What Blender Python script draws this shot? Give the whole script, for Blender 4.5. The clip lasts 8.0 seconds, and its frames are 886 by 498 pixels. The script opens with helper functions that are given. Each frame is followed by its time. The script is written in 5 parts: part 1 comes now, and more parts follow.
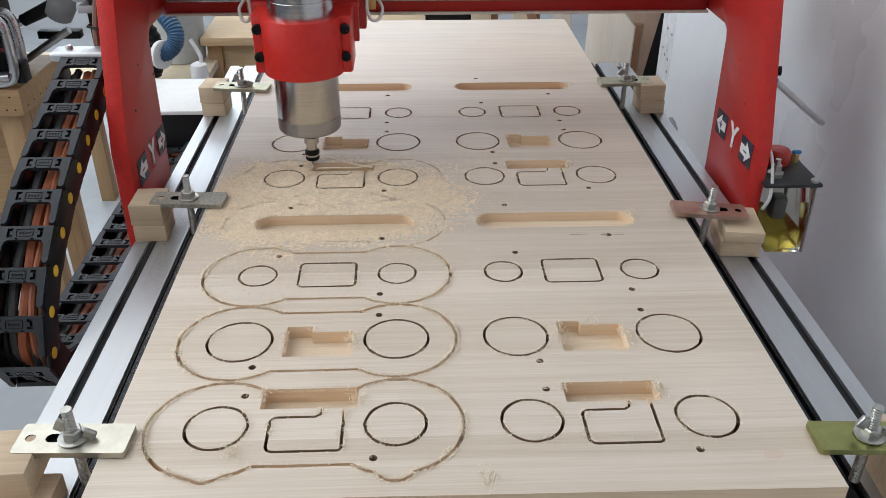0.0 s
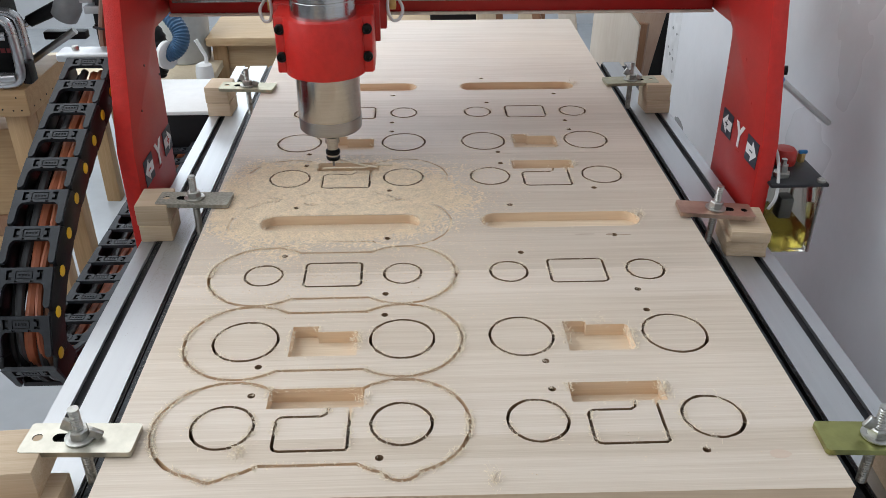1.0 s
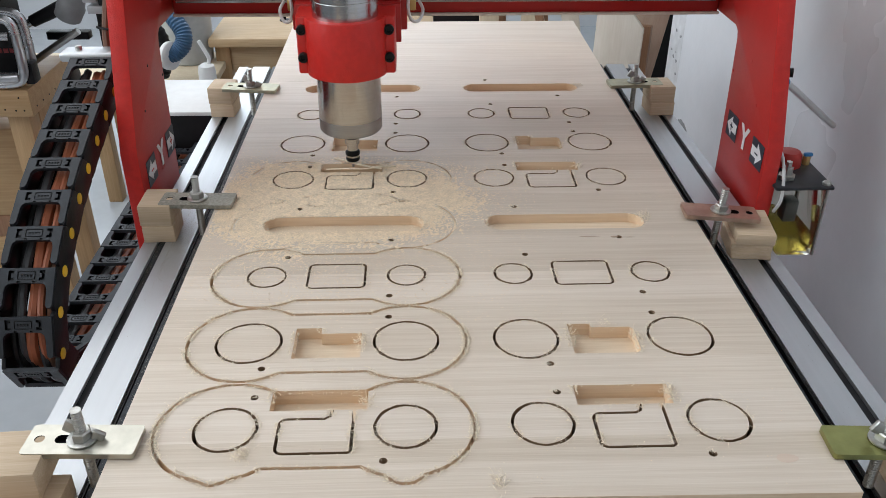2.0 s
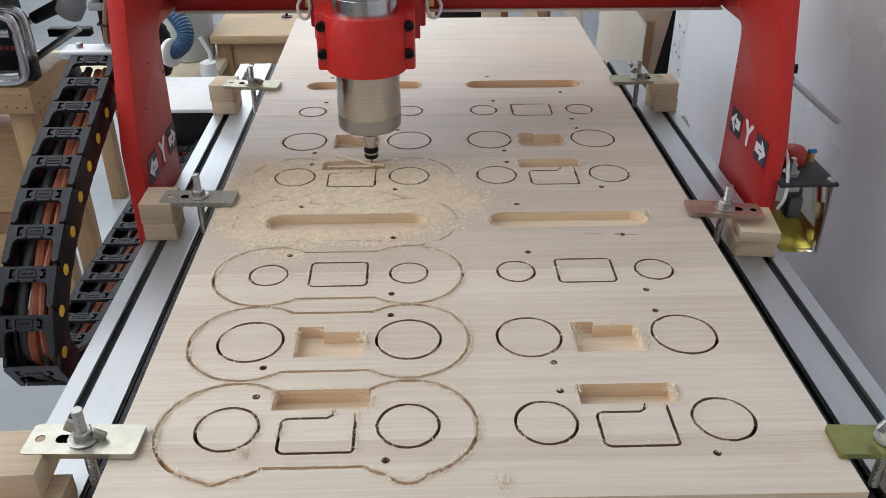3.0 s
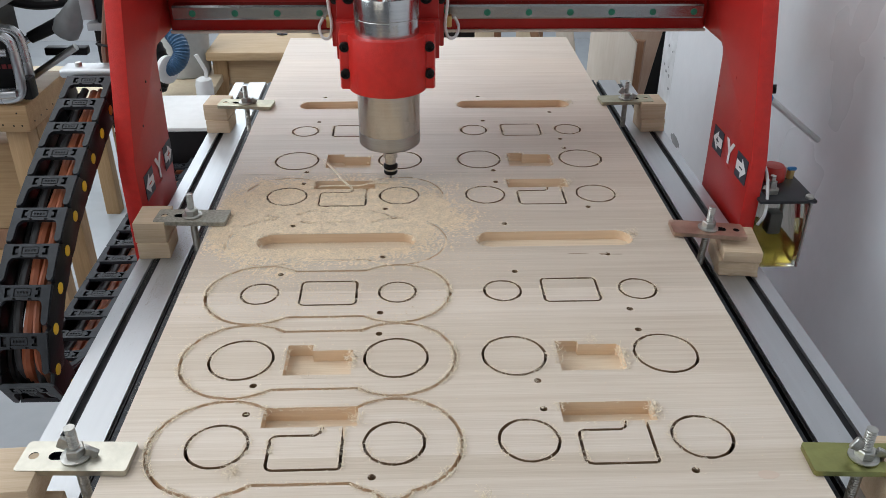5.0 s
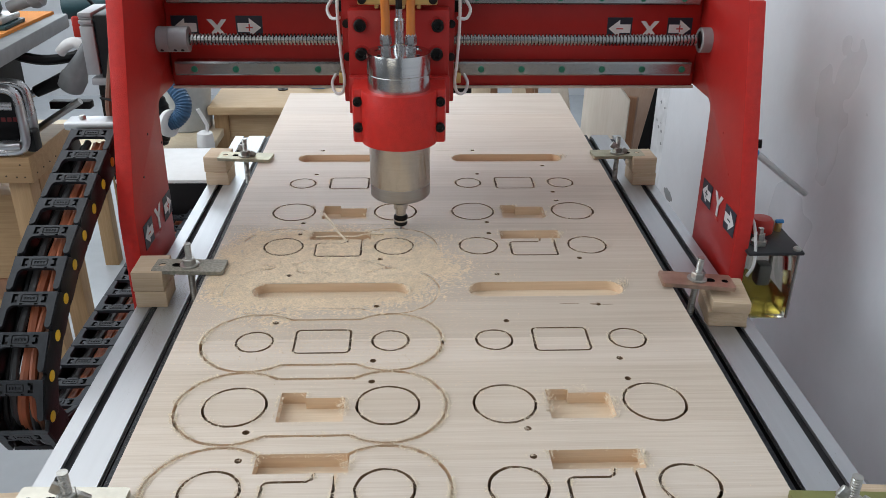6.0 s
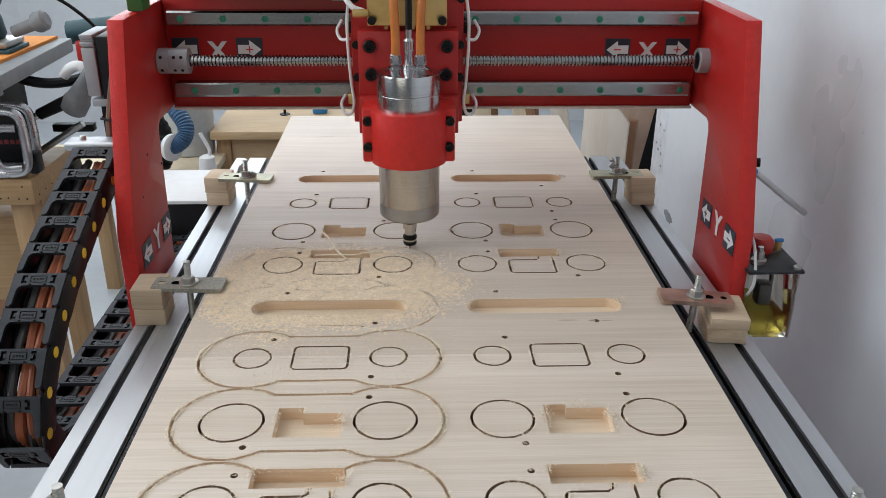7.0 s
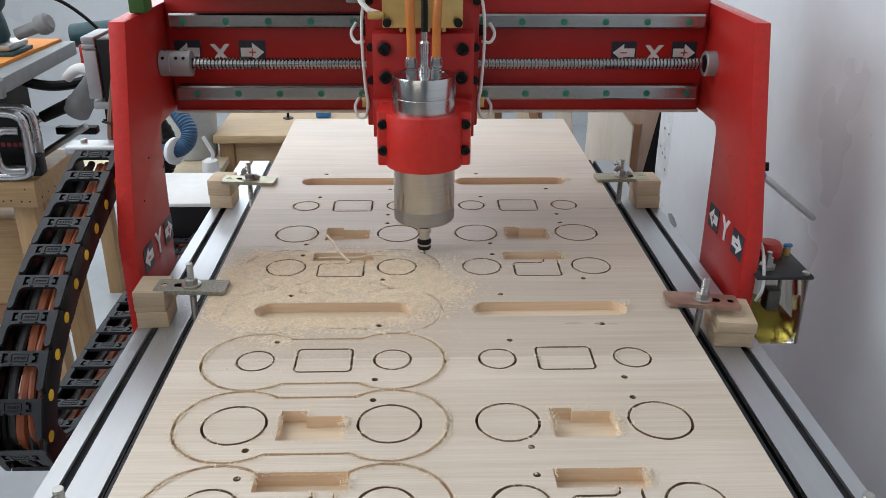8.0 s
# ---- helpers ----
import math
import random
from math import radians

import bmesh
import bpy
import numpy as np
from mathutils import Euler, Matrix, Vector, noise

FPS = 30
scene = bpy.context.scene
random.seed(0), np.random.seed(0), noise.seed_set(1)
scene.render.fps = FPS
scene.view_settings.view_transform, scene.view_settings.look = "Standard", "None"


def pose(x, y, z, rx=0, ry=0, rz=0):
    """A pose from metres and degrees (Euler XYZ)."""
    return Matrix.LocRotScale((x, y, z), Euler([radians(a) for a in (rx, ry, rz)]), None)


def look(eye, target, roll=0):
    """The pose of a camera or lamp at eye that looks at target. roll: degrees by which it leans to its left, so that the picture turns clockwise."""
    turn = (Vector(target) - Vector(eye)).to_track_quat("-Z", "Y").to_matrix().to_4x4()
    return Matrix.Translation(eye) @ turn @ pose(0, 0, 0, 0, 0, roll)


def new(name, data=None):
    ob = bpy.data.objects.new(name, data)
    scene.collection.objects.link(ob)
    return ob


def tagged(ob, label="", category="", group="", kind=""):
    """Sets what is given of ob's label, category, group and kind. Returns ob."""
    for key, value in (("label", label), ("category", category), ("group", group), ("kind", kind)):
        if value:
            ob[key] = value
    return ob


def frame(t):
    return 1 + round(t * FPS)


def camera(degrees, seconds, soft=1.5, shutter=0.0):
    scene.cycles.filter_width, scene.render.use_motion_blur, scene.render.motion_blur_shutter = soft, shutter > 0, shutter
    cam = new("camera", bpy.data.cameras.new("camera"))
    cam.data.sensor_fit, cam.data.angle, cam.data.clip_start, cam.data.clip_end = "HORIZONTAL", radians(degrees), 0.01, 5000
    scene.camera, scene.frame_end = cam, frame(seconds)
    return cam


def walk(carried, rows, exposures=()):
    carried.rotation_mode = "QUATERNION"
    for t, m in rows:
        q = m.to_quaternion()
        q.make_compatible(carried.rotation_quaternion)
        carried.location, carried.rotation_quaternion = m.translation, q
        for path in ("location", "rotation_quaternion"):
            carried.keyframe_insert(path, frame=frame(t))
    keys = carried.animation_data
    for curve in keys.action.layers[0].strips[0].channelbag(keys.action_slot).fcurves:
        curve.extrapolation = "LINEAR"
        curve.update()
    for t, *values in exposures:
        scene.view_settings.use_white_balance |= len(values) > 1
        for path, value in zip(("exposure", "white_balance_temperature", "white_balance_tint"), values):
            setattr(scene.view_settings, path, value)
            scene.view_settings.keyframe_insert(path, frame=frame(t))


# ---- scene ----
cam = camera(55.5, 8.0, 0.8)
PATH = [
    (0, (-0.043, -0.438, 1.271), (0.034, 1.283, 0.255), 0.3),
    (0.5, (-0.042, -0.44, 1.271), (0.029, 1.283, 0.257), 0.1),
    (1, (-0.044, -0.438, 1.271), (0.022, 1.283, 0.255), 0.1),
    (1.5, (-0.047, -0.437, 1.27), (0.019, 1.287, 0.258), 0.3),
    (3, (-0.047, -0.43, 1.268), (0.011, 1.29, 0.248), 0.1),
    (3.5, (-0.047, -0.43, 1.27), (0.018, 1.284, 0.242), 0.3),
    (4, (-0.043, -0.434, 1.27), (0.018, 1.282, 0.245), 0.1),
    (5.3, (-0.038, -0.448, 1.285), (0.03, 1.308, 0.331), 0.4),
    (5.5, (-0.037, -0.453, 1.285), (0.029, 1.328, 0.376), 0.4),
    (6, (-0.033, -0.459, 1.287), (0.039, 1.335, 0.407), 0.6),
    (6.5, (-0.03, -0.463, 1.286), (0.04, 1.339, 0.422), 0.5),
    (7, (-0.028, -0.466, 1.277), (0.038, 1.356, 0.455), 0.4),
    (7.5, (-0.032, -0.462, 1.275), (0.035, 1.362, 0.457), 0.5),
    (8, (-0.03, -0.461, 1.271), (0.03, 1.367, 0.46), 0.4),
]
walk(cam, [(t, look(eye, target, roll)) for t, eye, target, roll in PATH],
     [(0, -0.08), (1.7, -0.08), (2.8, -0.17), (4.2, -0.17), (5.3, -0.17), (8, -0.14)])

# ---- light ----
world = bpy.data.worlds.new("sky")
scene.world = world
world.use_nodes = True
sky = world.node_tree.nodes.new("ShaderNodeTexSky")
sky.sky_type, sky.sun_disc = "NISHITA", False
sky.sun_elevation, sky.sun_rotation = radians(40), radians(250)
world.node_tree.nodes["Background"].inputs[1].default_value = 0.12
world.node_tree.links.new(sky.outputs[0], world.node_tree.nodes["Background"].inputs[0])
scene.view_settings.exposure = 0.0


def window_light(name, eye, target, sx, sy, watts, colour=(0.86, 0.94, 1.0)):
    data = bpy.data.lights.new(name, "AREA")
    data.shape, data.size, data.size_y, data.energy, data.color = "RECTANGLE", sx, sy, watts, colour
    ob = new(name, data)
    ob.matrix_world = look(eye, target)
    return ob


# daylight in the openings of the back wall, the left wall and the wall behind the camera; an unseen fill lamp is added
# under the left half of the ceiling
window_light("window_light_back", (-0.9, 4.13, 1.9), (-0.5, 0, 0.9), 2.4, 1.1, 40)
window_light("window_light_left", (-2.93, 0.55, 2.0), (0, 0.55, 1.2), 3.2, 1.2, 59, (0.82, 0.925, 1.0))
window_light("window_light_front", (-1.75, -2.93, 1.75), (-0.6, 0, 0.9), 2.0, 1.3, 11, (1.0, 0.91, 0.78))
window_light("ceiling_fill_light", (-1.5, 1.2, 2.70), (-1.5, 1.2, 0), 1.4, 3.8, 38, (0.96, 0.98, 1.0))

ZB = 0.80      # top of the timber panel
ZR = 0.757     # top of the aluminium rails


# ---- materials ----
def material(name, colour, rough=0.5, metal=0.0, scale=40.0, vary=0.08, bump=0.0, bump_scale=300.0, stretch=(1, 1, 1),
             stain=0.0, stain_scale=4.0, random=0.0, coat=0.0):
    """A surface with grain at one scale, stains at another, fine relief, and roughness that follows the stains."""
    m = bpy.data.materials.new(name)
    m.use_nodes = True
    n, l = m.node_tree.nodes, m.node_tree.links
    b = n["Principled BSDF"]
    co = n.new("ShaderNodeTexCoord")
    mp = n.new("ShaderNodeMapping")
    mp.inputs["Scale"].default_value = stretch
    l.new(co.outputs["Object"], mp.inputs[0])
    fine = n.new("ShaderNodeTexNoise")
    fine.inputs["Scale"].default_value, fine.inputs["Detail"].default_value = scale, 6
    l.new(mp.outputs[0], fine.inputs["Vector"])
    big = n.new("ShaderNodeTexNoise")
    big.inputs["Scale"].default_value, big.inputs["Detail"].default_value = stain_scale, 4
    l.new(co.outputs["Object"], big.inputs["Vector"])

    def level(source, amount):
        r = n.new("ShaderNodeMapRange")
        r.inputs["From Min"].default_value, r.inputs["From Max"].default_value = 0.3, 0.7
        r.inputs["To Min"].default_value, r.inputs["To Max"].default_value = 1 - amount, 1 + amount
        l.new(source, r.inputs[0])
        return r.outputs[0]
    mul = n.new("ShaderNodeMath")
    mul.operation = "MULTIPLY"
    l.new(level(fine.outputs[0], vary), mul.inputs[0])
    l.new(level(big.outputs[0], stain), mul.inputs[1])
    value = mul.outputs[0]
    if random:
        info = n.new("ShaderNodeObjectInfo")
        r = n.new("ShaderNodeMapRange")
        r.inputs["To Min"].default_value, r.inputs["To Max"].default_value = 1 - random, 1 + random
        l.new(info.outputs["Random"], r.inputs[0])
        m2 = n.new("ShaderNodeMath")
        m2.operation = "MULTIPLY"
        l.new(value, m2.inputs[0]), l.new(r.outputs[0], m2.inputs[1])
        value = m2.outputs[0]
    col = n.new("ShaderNodeVectorMath")
    col.operation = "SCALE"
    col.inputs[0].default_value = colour[:3]
    l.new(value, col.inputs["Scale"])
    l.new(col.outputs[0], b.inputs["Base Color"])
    ro = n.new("ShaderNodeMapRange")
    ro.inputs["To Min"].default_value, ro.inputs["To Max"].default_value = max(0.02, rough - 0.08), min(1, rough + 0.08)
    l.new(big.outputs[0], ro.inputs[0])
    l.new(ro.outputs[0], b.inputs["Roughness"])
    b.inputs["Metallic"].default_value = metal
    b.inputs["Coat Weight"].default_value = coat
    if bump:
        rel = n.new("ShaderNodeTexNoise")
        rel.inputs["Scale"].default_value, rel.inputs["Detail"].default_value = bump_scale, 3
        l.new(mp.outputs[0], rel.inputs["Vector"])
        bp = n.new("ShaderNodeBump")
        bp.inputs["Strength"].default_value, bp.inputs["Distance"].default_value = bump, 0.002
        l.new(rel.outputs[0], bp.inputs["Height"])
        l.new(bp.outputs[0], b.inputs["Normal"])
    return m


def timber(name, light, dark, along="x", rings=26.0, rough=0.62, lamella=None, random=0.0, length=3.0, contrast=1.0):
    """Softwood: long streaks along one axis, fine fibres, and, in a glued panel, strips of different tone."""
    m = bpy.data.materials.new(name)
    m.use_nodes = True
    n, l = m.node_tree.nodes, m.node_tree.links
    b = n["Principled BSDF"]
    co = n.new("ShaderNodeTexCoord")
    k = "xyz".index(along)
    mp = n.new("ShaderNodeMapping")
    s = [rings] * 3
    s[k] = length
    mp.inputs["Scale"].default_value = s
    l.new(co.outputs["Object"], mp.inputs[0])
    if random:
        info = n.new("ShaderNodeObjectInfo")
        sc = n.new("ShaderNodeMath")
        sc.operation = "MULTIPLY"
        sc.inputs[1].default_value = 37.0
        l.new(info.outputs["Random"], sc.inputs[0])
        l.new(sc.outputs[0], mp.inputs["Location"])
    grain = n.new("ShaderNodeTexNoise")
    grain.noise_dimensions = "4D"
    grain.inputs["Scale"].default_value, grain.inputs["Detail"].default_value = 1.0, 5
    grain.inputs["Distortion"].default_value = 0.6
    l.new(mp.outputs[0], grain.inputs["Vector"])
    mp2 = n.new("ShaderNodeMapping")
    s2 = [rings * 14] * 3
    s2[k] = length * 5
    mp2.inputs["Scale"].default_value = s2
    l.new(co.outputs["Object"], mp2.inputs[0])
    fibre = n.new("ShaderNodeTexNoise")
    fibre.inputs["Scale"].default_value, fibre.inputs["Detail"].default_value = 1.0, 4
    l.new(mp2.outputs[0], fibre.inputs["Vector"])
    wave = n.new("ShaderNodeMath")      # growth rings: the noise wrapped into lines
    wave.operation = "PINGPONG"
    wave.inputs[1].default_value = 0.09
    l.new(grain.outputs[0], wave.inputs[0])
    w2 = n.new("ShaderNodeMapRange")
    w2.inputs["From Max"].default_value = 0.09
    w2.inputs["To Min"].default_value, w2.inputs["To Max"].default_value = 0.62, 0.38
    l.new(wave.outputs[0], w2.inputs[0])
    mixf = n.new("ShaderNodeMath")
    mixf.operation = "MULTIPLY_ADD"
    mixf.inputs[1].default_value = 0.45
    l.new(fibre.outputs[0], mixf.inputs[0])
    half = n.new("ShaderNodeMath")
    half.operation = "MULTIPLY"
    half.inputs[1].default_value = 0.55
    l.new(w2.outputs[0], half.inputs[0])
    l.new(half.outputs[0], mixf.inputs[2])
    ramp = n.new("ShaderNodeMapRange")
    ramp.inputs["From Min"].default_value, ramp.inputs["From Max"].default_value = 0.5 - 0.16 / contrast, 0.5 + 0.16 / contrast
    l.new(mixf.outputs[0], ramp.inputs[0])
    mix = n.new("ShaderNodeMix")
    mix.data_type = "RGBA"
    mix.inputs["A"].default_value, mix.inputs["B"].default_value = (*dark, 1), (*light, 1)
    l.new(ramp.outputs[0], mix.inputs["Factor"])
    colour = mix.outputs["Result"]
    if lamella:
        sep = n.new("ShaderNodeSeparateXYZ")
        l.new(co.outputs["Object"], sep.inputs[0])
        div = n.new("ShaderNodeMath")
        div.operation = "DIVIDE"
        div.inputs[1].default_value = 1.3
        l.new(sep.outputs[1], div.inputs[0])
        cr = n.new("ShaderNodeValToRGB")
        cr.color_ramp.interpolation = "CONSTANT"
        for i, (y, tone, warm) in enumerate(lamella):
            e = cr.color_ramp.elements[i] if i < 2 else cr.color_ramp.elements.new(y / 1.3)
            e.position = y / 1.3
            e.color = (tone, tone * (1 - 0.35 * warm), tone * (1 - warm), 1)
        l.new(div.outputs[0], cr.inputs[0])
        l.new(cr.outputs[0], grain.inputs["W"])
        mm = n.new("ShaderNodeMix")
        mm.data_type, mm.blend_type = "RGBA", "MULTIPLY"
        mm.inputs["Factor"].default_value = 1
        l.new(colour, mm.inputs["A"]), l.new(cr.outputs[0], mm.inputs["B"])
        colour = mm.outputs["Result"]
    stain = n.new("ShaderNodeTexNoise")
    stain.inputs["Scale"].default_value = 5
    l.new(co.outputs["Object"], stain.inputs["Vector"])
    sr = n.new("ShaderNodeMapRange")
    sr.inputs["From Min"].default_value, sr.inputs["From Max"].default_value = 0.3, 0.7
    sr.inputs["To Min"].default_value, sr.inputs["To Max"].default_value = 0.95, 1.04
    l.new(stain.outputs[0], sr.inputs[0])
    sc2 = n.new("ShaderNodeVectorMath")
    sc2.operation = "SCALE"
    l.new(colour, sc2.inputs[0]), l.new(sr.outputs[0], sc2.inputs["Scale"])
    l.new(sc2.outputs[0], b.inputs["Base Color"])
    b.inputs["Roughness"].default_value = rough
    bp = n.new("ShaderNodeBump")
    bp.inputs["Strength"].default_value, bp.inputs["Distance"].default_value = 0.25, 0.001
    l.new(fibre.outputs[0], bp.inputs["Height"])
    l.new(bp.outputs[0], b.inputs["Normal"])
    return m


def glass(name, colour, rough=0.05, ior=1.3):
    m = bpy.data.materials.new(name)
    m.use_nodes = True
    b = m.node_tree.nodes["Principled BSDF"]
    b.inputs["Base Color"].default_value = (*colour, 1)
    b.inputs["Transmission Weight"].default_value = 1
    b.inputs["Roughness"].default_value, b.inputs["IOR"].default_value = rough, ior
    return m


STRIPS = [
    (0.0, 0.98, 0.02), (0.037, 0.90, 0.06), (0.061, 1.0, 0.0), (0.115, 0.97, 0.03), (0.168, 0.92, 0.05), (0.256, 0.99, 0.01),
    (0.31, 0.86, 0.05), (0.395, 0.83, 0.05), (0.493, 0.88, 0.03), (0.562, 0.84, 0.05), (0.613, 0.93, 0.02), (0.692, 0.87, 0.04),
    (0.752, 0.93, 0.04), (0.822, 1.0, 0.01), (0.92, 0.96, 0.02), (1.03, 1.0, 0.02), (1.13, 0.97, 0.0)]
M_PANEL = timber("glued softwood panel", (0.772, 0.668, 0.568), (0.652, 0.538, 0.433), "x", 66, 0.50, STRIPS, length=1.3, contrast=1.2)
M_CUT = timber("freshly milled softwood", (0.83, 0.64, 0.45), (0.71, 0.51, 0.33), "x", 40, 0.7)
M_CUTFLOOR = timber("milled pocket floor", (0.82, 0.665, 0.50), (0.70, 0.54, 0.375), "x", 40, 0.75)
# the shade inside deep grooves and holes is put into this brown
M_KERF = timber("shade-darkened kerf wood", (0.34, 0.22, 0.13), (0.22, 0.13, 0.07), "x", 60, 0.8)
M_FIBRE = material("torn wood fibre", (0.86, 0.745, 0.58), 0.8, scale=500, vary=0.2)
M_DUST = material("sawdust", (0.83, 0.665, 0.475), 0.95, scale=520, vary=0.17, bump=1.0, bump_scale=520, stain=0.10, stain_scale=90)
M_BLOCK = timber("sawn timber block", (0.64, 0.495, 0.35), (0.52, 0.375, 0.24), "x", 60, 0.7, random=1.0)
M_BENCH = timber("pine bench wood", (0.50, 0.33, 0.17), (0.38, 0.23, 0.105), "x", 30, 0.55, random=1.0)
M_BENCHV = timber("pine leg wood", (0.48, 0.31, 0.16), (0.36, 0.22, 0.10), "z", 30, 0.55, random=1.0)
M_STOOL = timber("worn pale pine", (0.58, 0.42, 0.25), (0.46, 0.31, 0.165), "x", 30, 0.6, random=1.0)
M_SHEET = timber("pale plywood sheet", (0.68, 0.58, 0.42), (0.60, 0.48, 0.33), "z", 14, 0.6, random=1.0)
M_WHITEPLY = timber("whitish plywood sheet", (0.68, 0.62, 0.53), (0.60, 0.53, 0.43), "z", 14, 0.6, random=1.0)
M_CONE = material("dark grey port plastic", (0.17, 0.175, 0.18), 0.5, 0, 60, 0.1, stain=0.1)
M_TAN = timber("pinkish plywood sheet", (0.50, 0.36, 0.27), (0.42, 0.285, 0.205), "z", 14, 0.6, random=1.0)
M_BROWN = timber("brown veneered sheet", (0.36, 0.20, 0.11), (0.26, 0.13, 0.07), "z", 14, 0.5, random=1.0)
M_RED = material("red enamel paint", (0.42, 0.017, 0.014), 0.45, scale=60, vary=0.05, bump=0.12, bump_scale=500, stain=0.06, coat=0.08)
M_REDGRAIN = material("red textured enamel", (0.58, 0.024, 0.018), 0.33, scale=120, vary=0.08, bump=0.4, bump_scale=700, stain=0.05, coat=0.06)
M_ALU = material("brushed aluminium", (0.54, 0.55, 0.565), 0.48, 1.0, 12, 0.03, 0.03, 120, (14, 0.3, 14), 0.04, 5)
M_ALUSHADE = material("shaded slot aluminium", (0.05, 0.05, 0.055), 0.6, 0.3, 60, 0.2)
M_STEEL = material("turned stainless steel", (0.52, 0.515, 0.51), 0.17, 1.0, 40, 0.06, 0.05, 300, (0.3, 0.3, 14), 0.05, 8)
M_STEELDULL = material("dull steel band", (0.40, 0.39, 0.375), 0.38, 1.0, 60, 0.06, 0.1, 300, (0.3, 0.3, 10), 0.05, 8)
M_RAIL = material("ground rail steel", (0.36, 0.36, 0.355), 0.24, 1.0, 50, 0.06, 0.06, 200, (0.3, 8, 8), 0.10, 9)
M_SCREW = material("ball screw steel", (0.36, 0.36, 0.36), 0.2, 1.0, 50, 0.06)
M_BRASSY = material("brassy zinc plated steel", (0.44, 0.41, 0.30), 0.5, 0.9, 70, 0.12, 0.2, 160, (1, 1, 1), 0.16, 14)
M_ZINC = material("bright zinc plated steel", (0.50, 0.48, 0.415), 0.36, 1.0, 70, 0.10, 0.12, 160, (1, 1, 1), 0.14, 14)
M_GREENZINC = material("greenish zinc plated steel", (0.31, 0.31, 0.12), 0.34, 1.0, 70, 0.10, 0.15, 160, (1, 1, 1), 0.18, 14)
M_RUSTZINC = material("worn reddish zinc plated steel", (0.48, 0.33, 0.25), 0.42, 0.9, 70, 0.12, 0.2, 160, (1, 1, 1), 0.25, 25)
M_DUSTZINC = material("dusty zinc plated steel", (0.31, 0.29, 0.24), 0.6, 0.45, 300, 0.25, 0.5, 500, (1, 1, 1), 0.15, 30)
M_BOLT = material("grey threaded steel", (0.46, 0.45, 0.42), 0.36, 0.95, 120, 0.12, 0.3, 400)
M_DARKBOLT = material("black oxide steel", (0.014, 0.014, 0.014), 0.42, 0.5, 80, 0.2)
M_BLACK = material("black plastic", (0.007, 0.007, 0.008), 0.42, 0, 60, 0.2, 0.15, 300, stain=0.25, stain_scale=15)
M_CHAIN = material("grey worn carrier plastic", (0.024, 0.027, 0.032), 0.46, 0, 80, 0.18, 0.15, 260, stain=0.25, stain_scale=20, random=0.12)
M_CHAINSIDE = material("black carrier plastic", (0.005, 0.005, 0.006), 0.42, 0, 80, 0.2, 0.1, 260, random=0.15)
M_YELLOW = material("yellow plug plastic", (0.70, 0.42, 0.02), 0.45, 0, 60, 0.1, random=0.2)
M_BLACKBED = material("dark blue-grey bed surface", (0.022, 0.025, 0.030), 0.5, 0, 200, 0.5, 0.4, 300, stain=0.4, stain_scale=8)
M_WHITE = material("white paint", (0.78, 0.78, 0.77), 0.5, 0, 60, 0.03, 0.06, 200, stain=0.03)
M_WALL = material("grey white plaster wall", (0.64, 0.655, 0.68), 0.30, 0, 30, 0.02, 0.12, 90, stain=0.05, stain_scale=2.2)
M_WALLROUGH = material("rough spotted plaster", (0.60, 0.60, 0.61), 0.85, 0, 26, 0.10, 0.6, 60, stain=0.12, stain_scale=18)
# unseen left and front walls, darkened for reflection contrast and less bounce
M_WALLUNSEEN = material("darkened unseen wall", (0.26, 0.26, 0.27), 0.8, 0, 30, 0.05, stain=0.1)
M_CEIL = material("white ceiling paint", (0.80, 0.80, 0.80), 0.8, 0, 30, 0.02, stain=0.03)
M_FLOOR = material("pale glossy floor paint", (0.46, 0.485, 0.51), 0.22, 0, 25, 0.03, 0.05, 60, stain=0.06, stain_scale=3)
M_GREEN = material("green rail plug", (0.02, 0.20, 0.12), 0.5, 0, 80, 0.1)
M_CABLE = material("black cable rubber", (0.006, 0.006, 0.006), 0.5, 0, 50, 0.2)
M_GREYCABLE = material("dark grey cable rubber", (0.035, 0.035, 0.037), 0.45, 0, 50, 0.2)
M_BROWNCABLE = material("dull brown cable jacket", (0.16, 0.075, 0.045), 0.4, 0, 50, 0.15)
M_ORANGE = material("orange cable jacket", (0.30, 0.085, 0.035), 0.45, 0, 50, 0.15)
M_HOSE = material("amber water hose", (0.55, 0.17, 0.03), 0.3, 0, 50, 0.12, coat=0.3)
M_WCABLE = material("white cable jacket", (0.74, 0.73, 0.72), 0.5, 0, 50, 0.05)
M_BRASS = material("gold anodised block", (0.62, 0.43, 0.17), 0.36, 0.75, 60, 0.08, stain=0.06)
M_SIGNDARK = material("navy black sign vinyl", (0.018, 0.020, 0.034), 0.45, 0, 60, 0.1)
M_SIGNWHITE = material("white sign vinyl", (0.74, 0.72, 0.72), 0.5, 0, 60, 0.05)
M_GREY = material("grey cast iron top", (0.25, 0.26, 0.265), 0.6, 0.0, 60, 0.08, 0.1, 200, stain=0.06)
M_GREYPLASTIC = material("grey plastic", (0.22, 0.225, 0.23), 0.5, 0, 60, 0.1, stain=0.08)
M_TEAL = material("dark teal plastic", (0.016, 0.060, 0.072), 0.5, 0, 60, 0.15, 0.15, 300)
M_MAT = material("orange foam mat", (0.74, 0.28, 0.06), 0.8, 0, 80, 0.05, 0.3, 200)
M_BLUE = material("blue ribbed hose plastic", (0.028, 0.085, 0.17), 0.5, 0, 60, 0.12, stain=0.1, stain_scale=20)
M_BLUETAPE = material("bright blue plastic", (0.03, 0.20, 0.46), 0.5, 0, 60, 0.1)
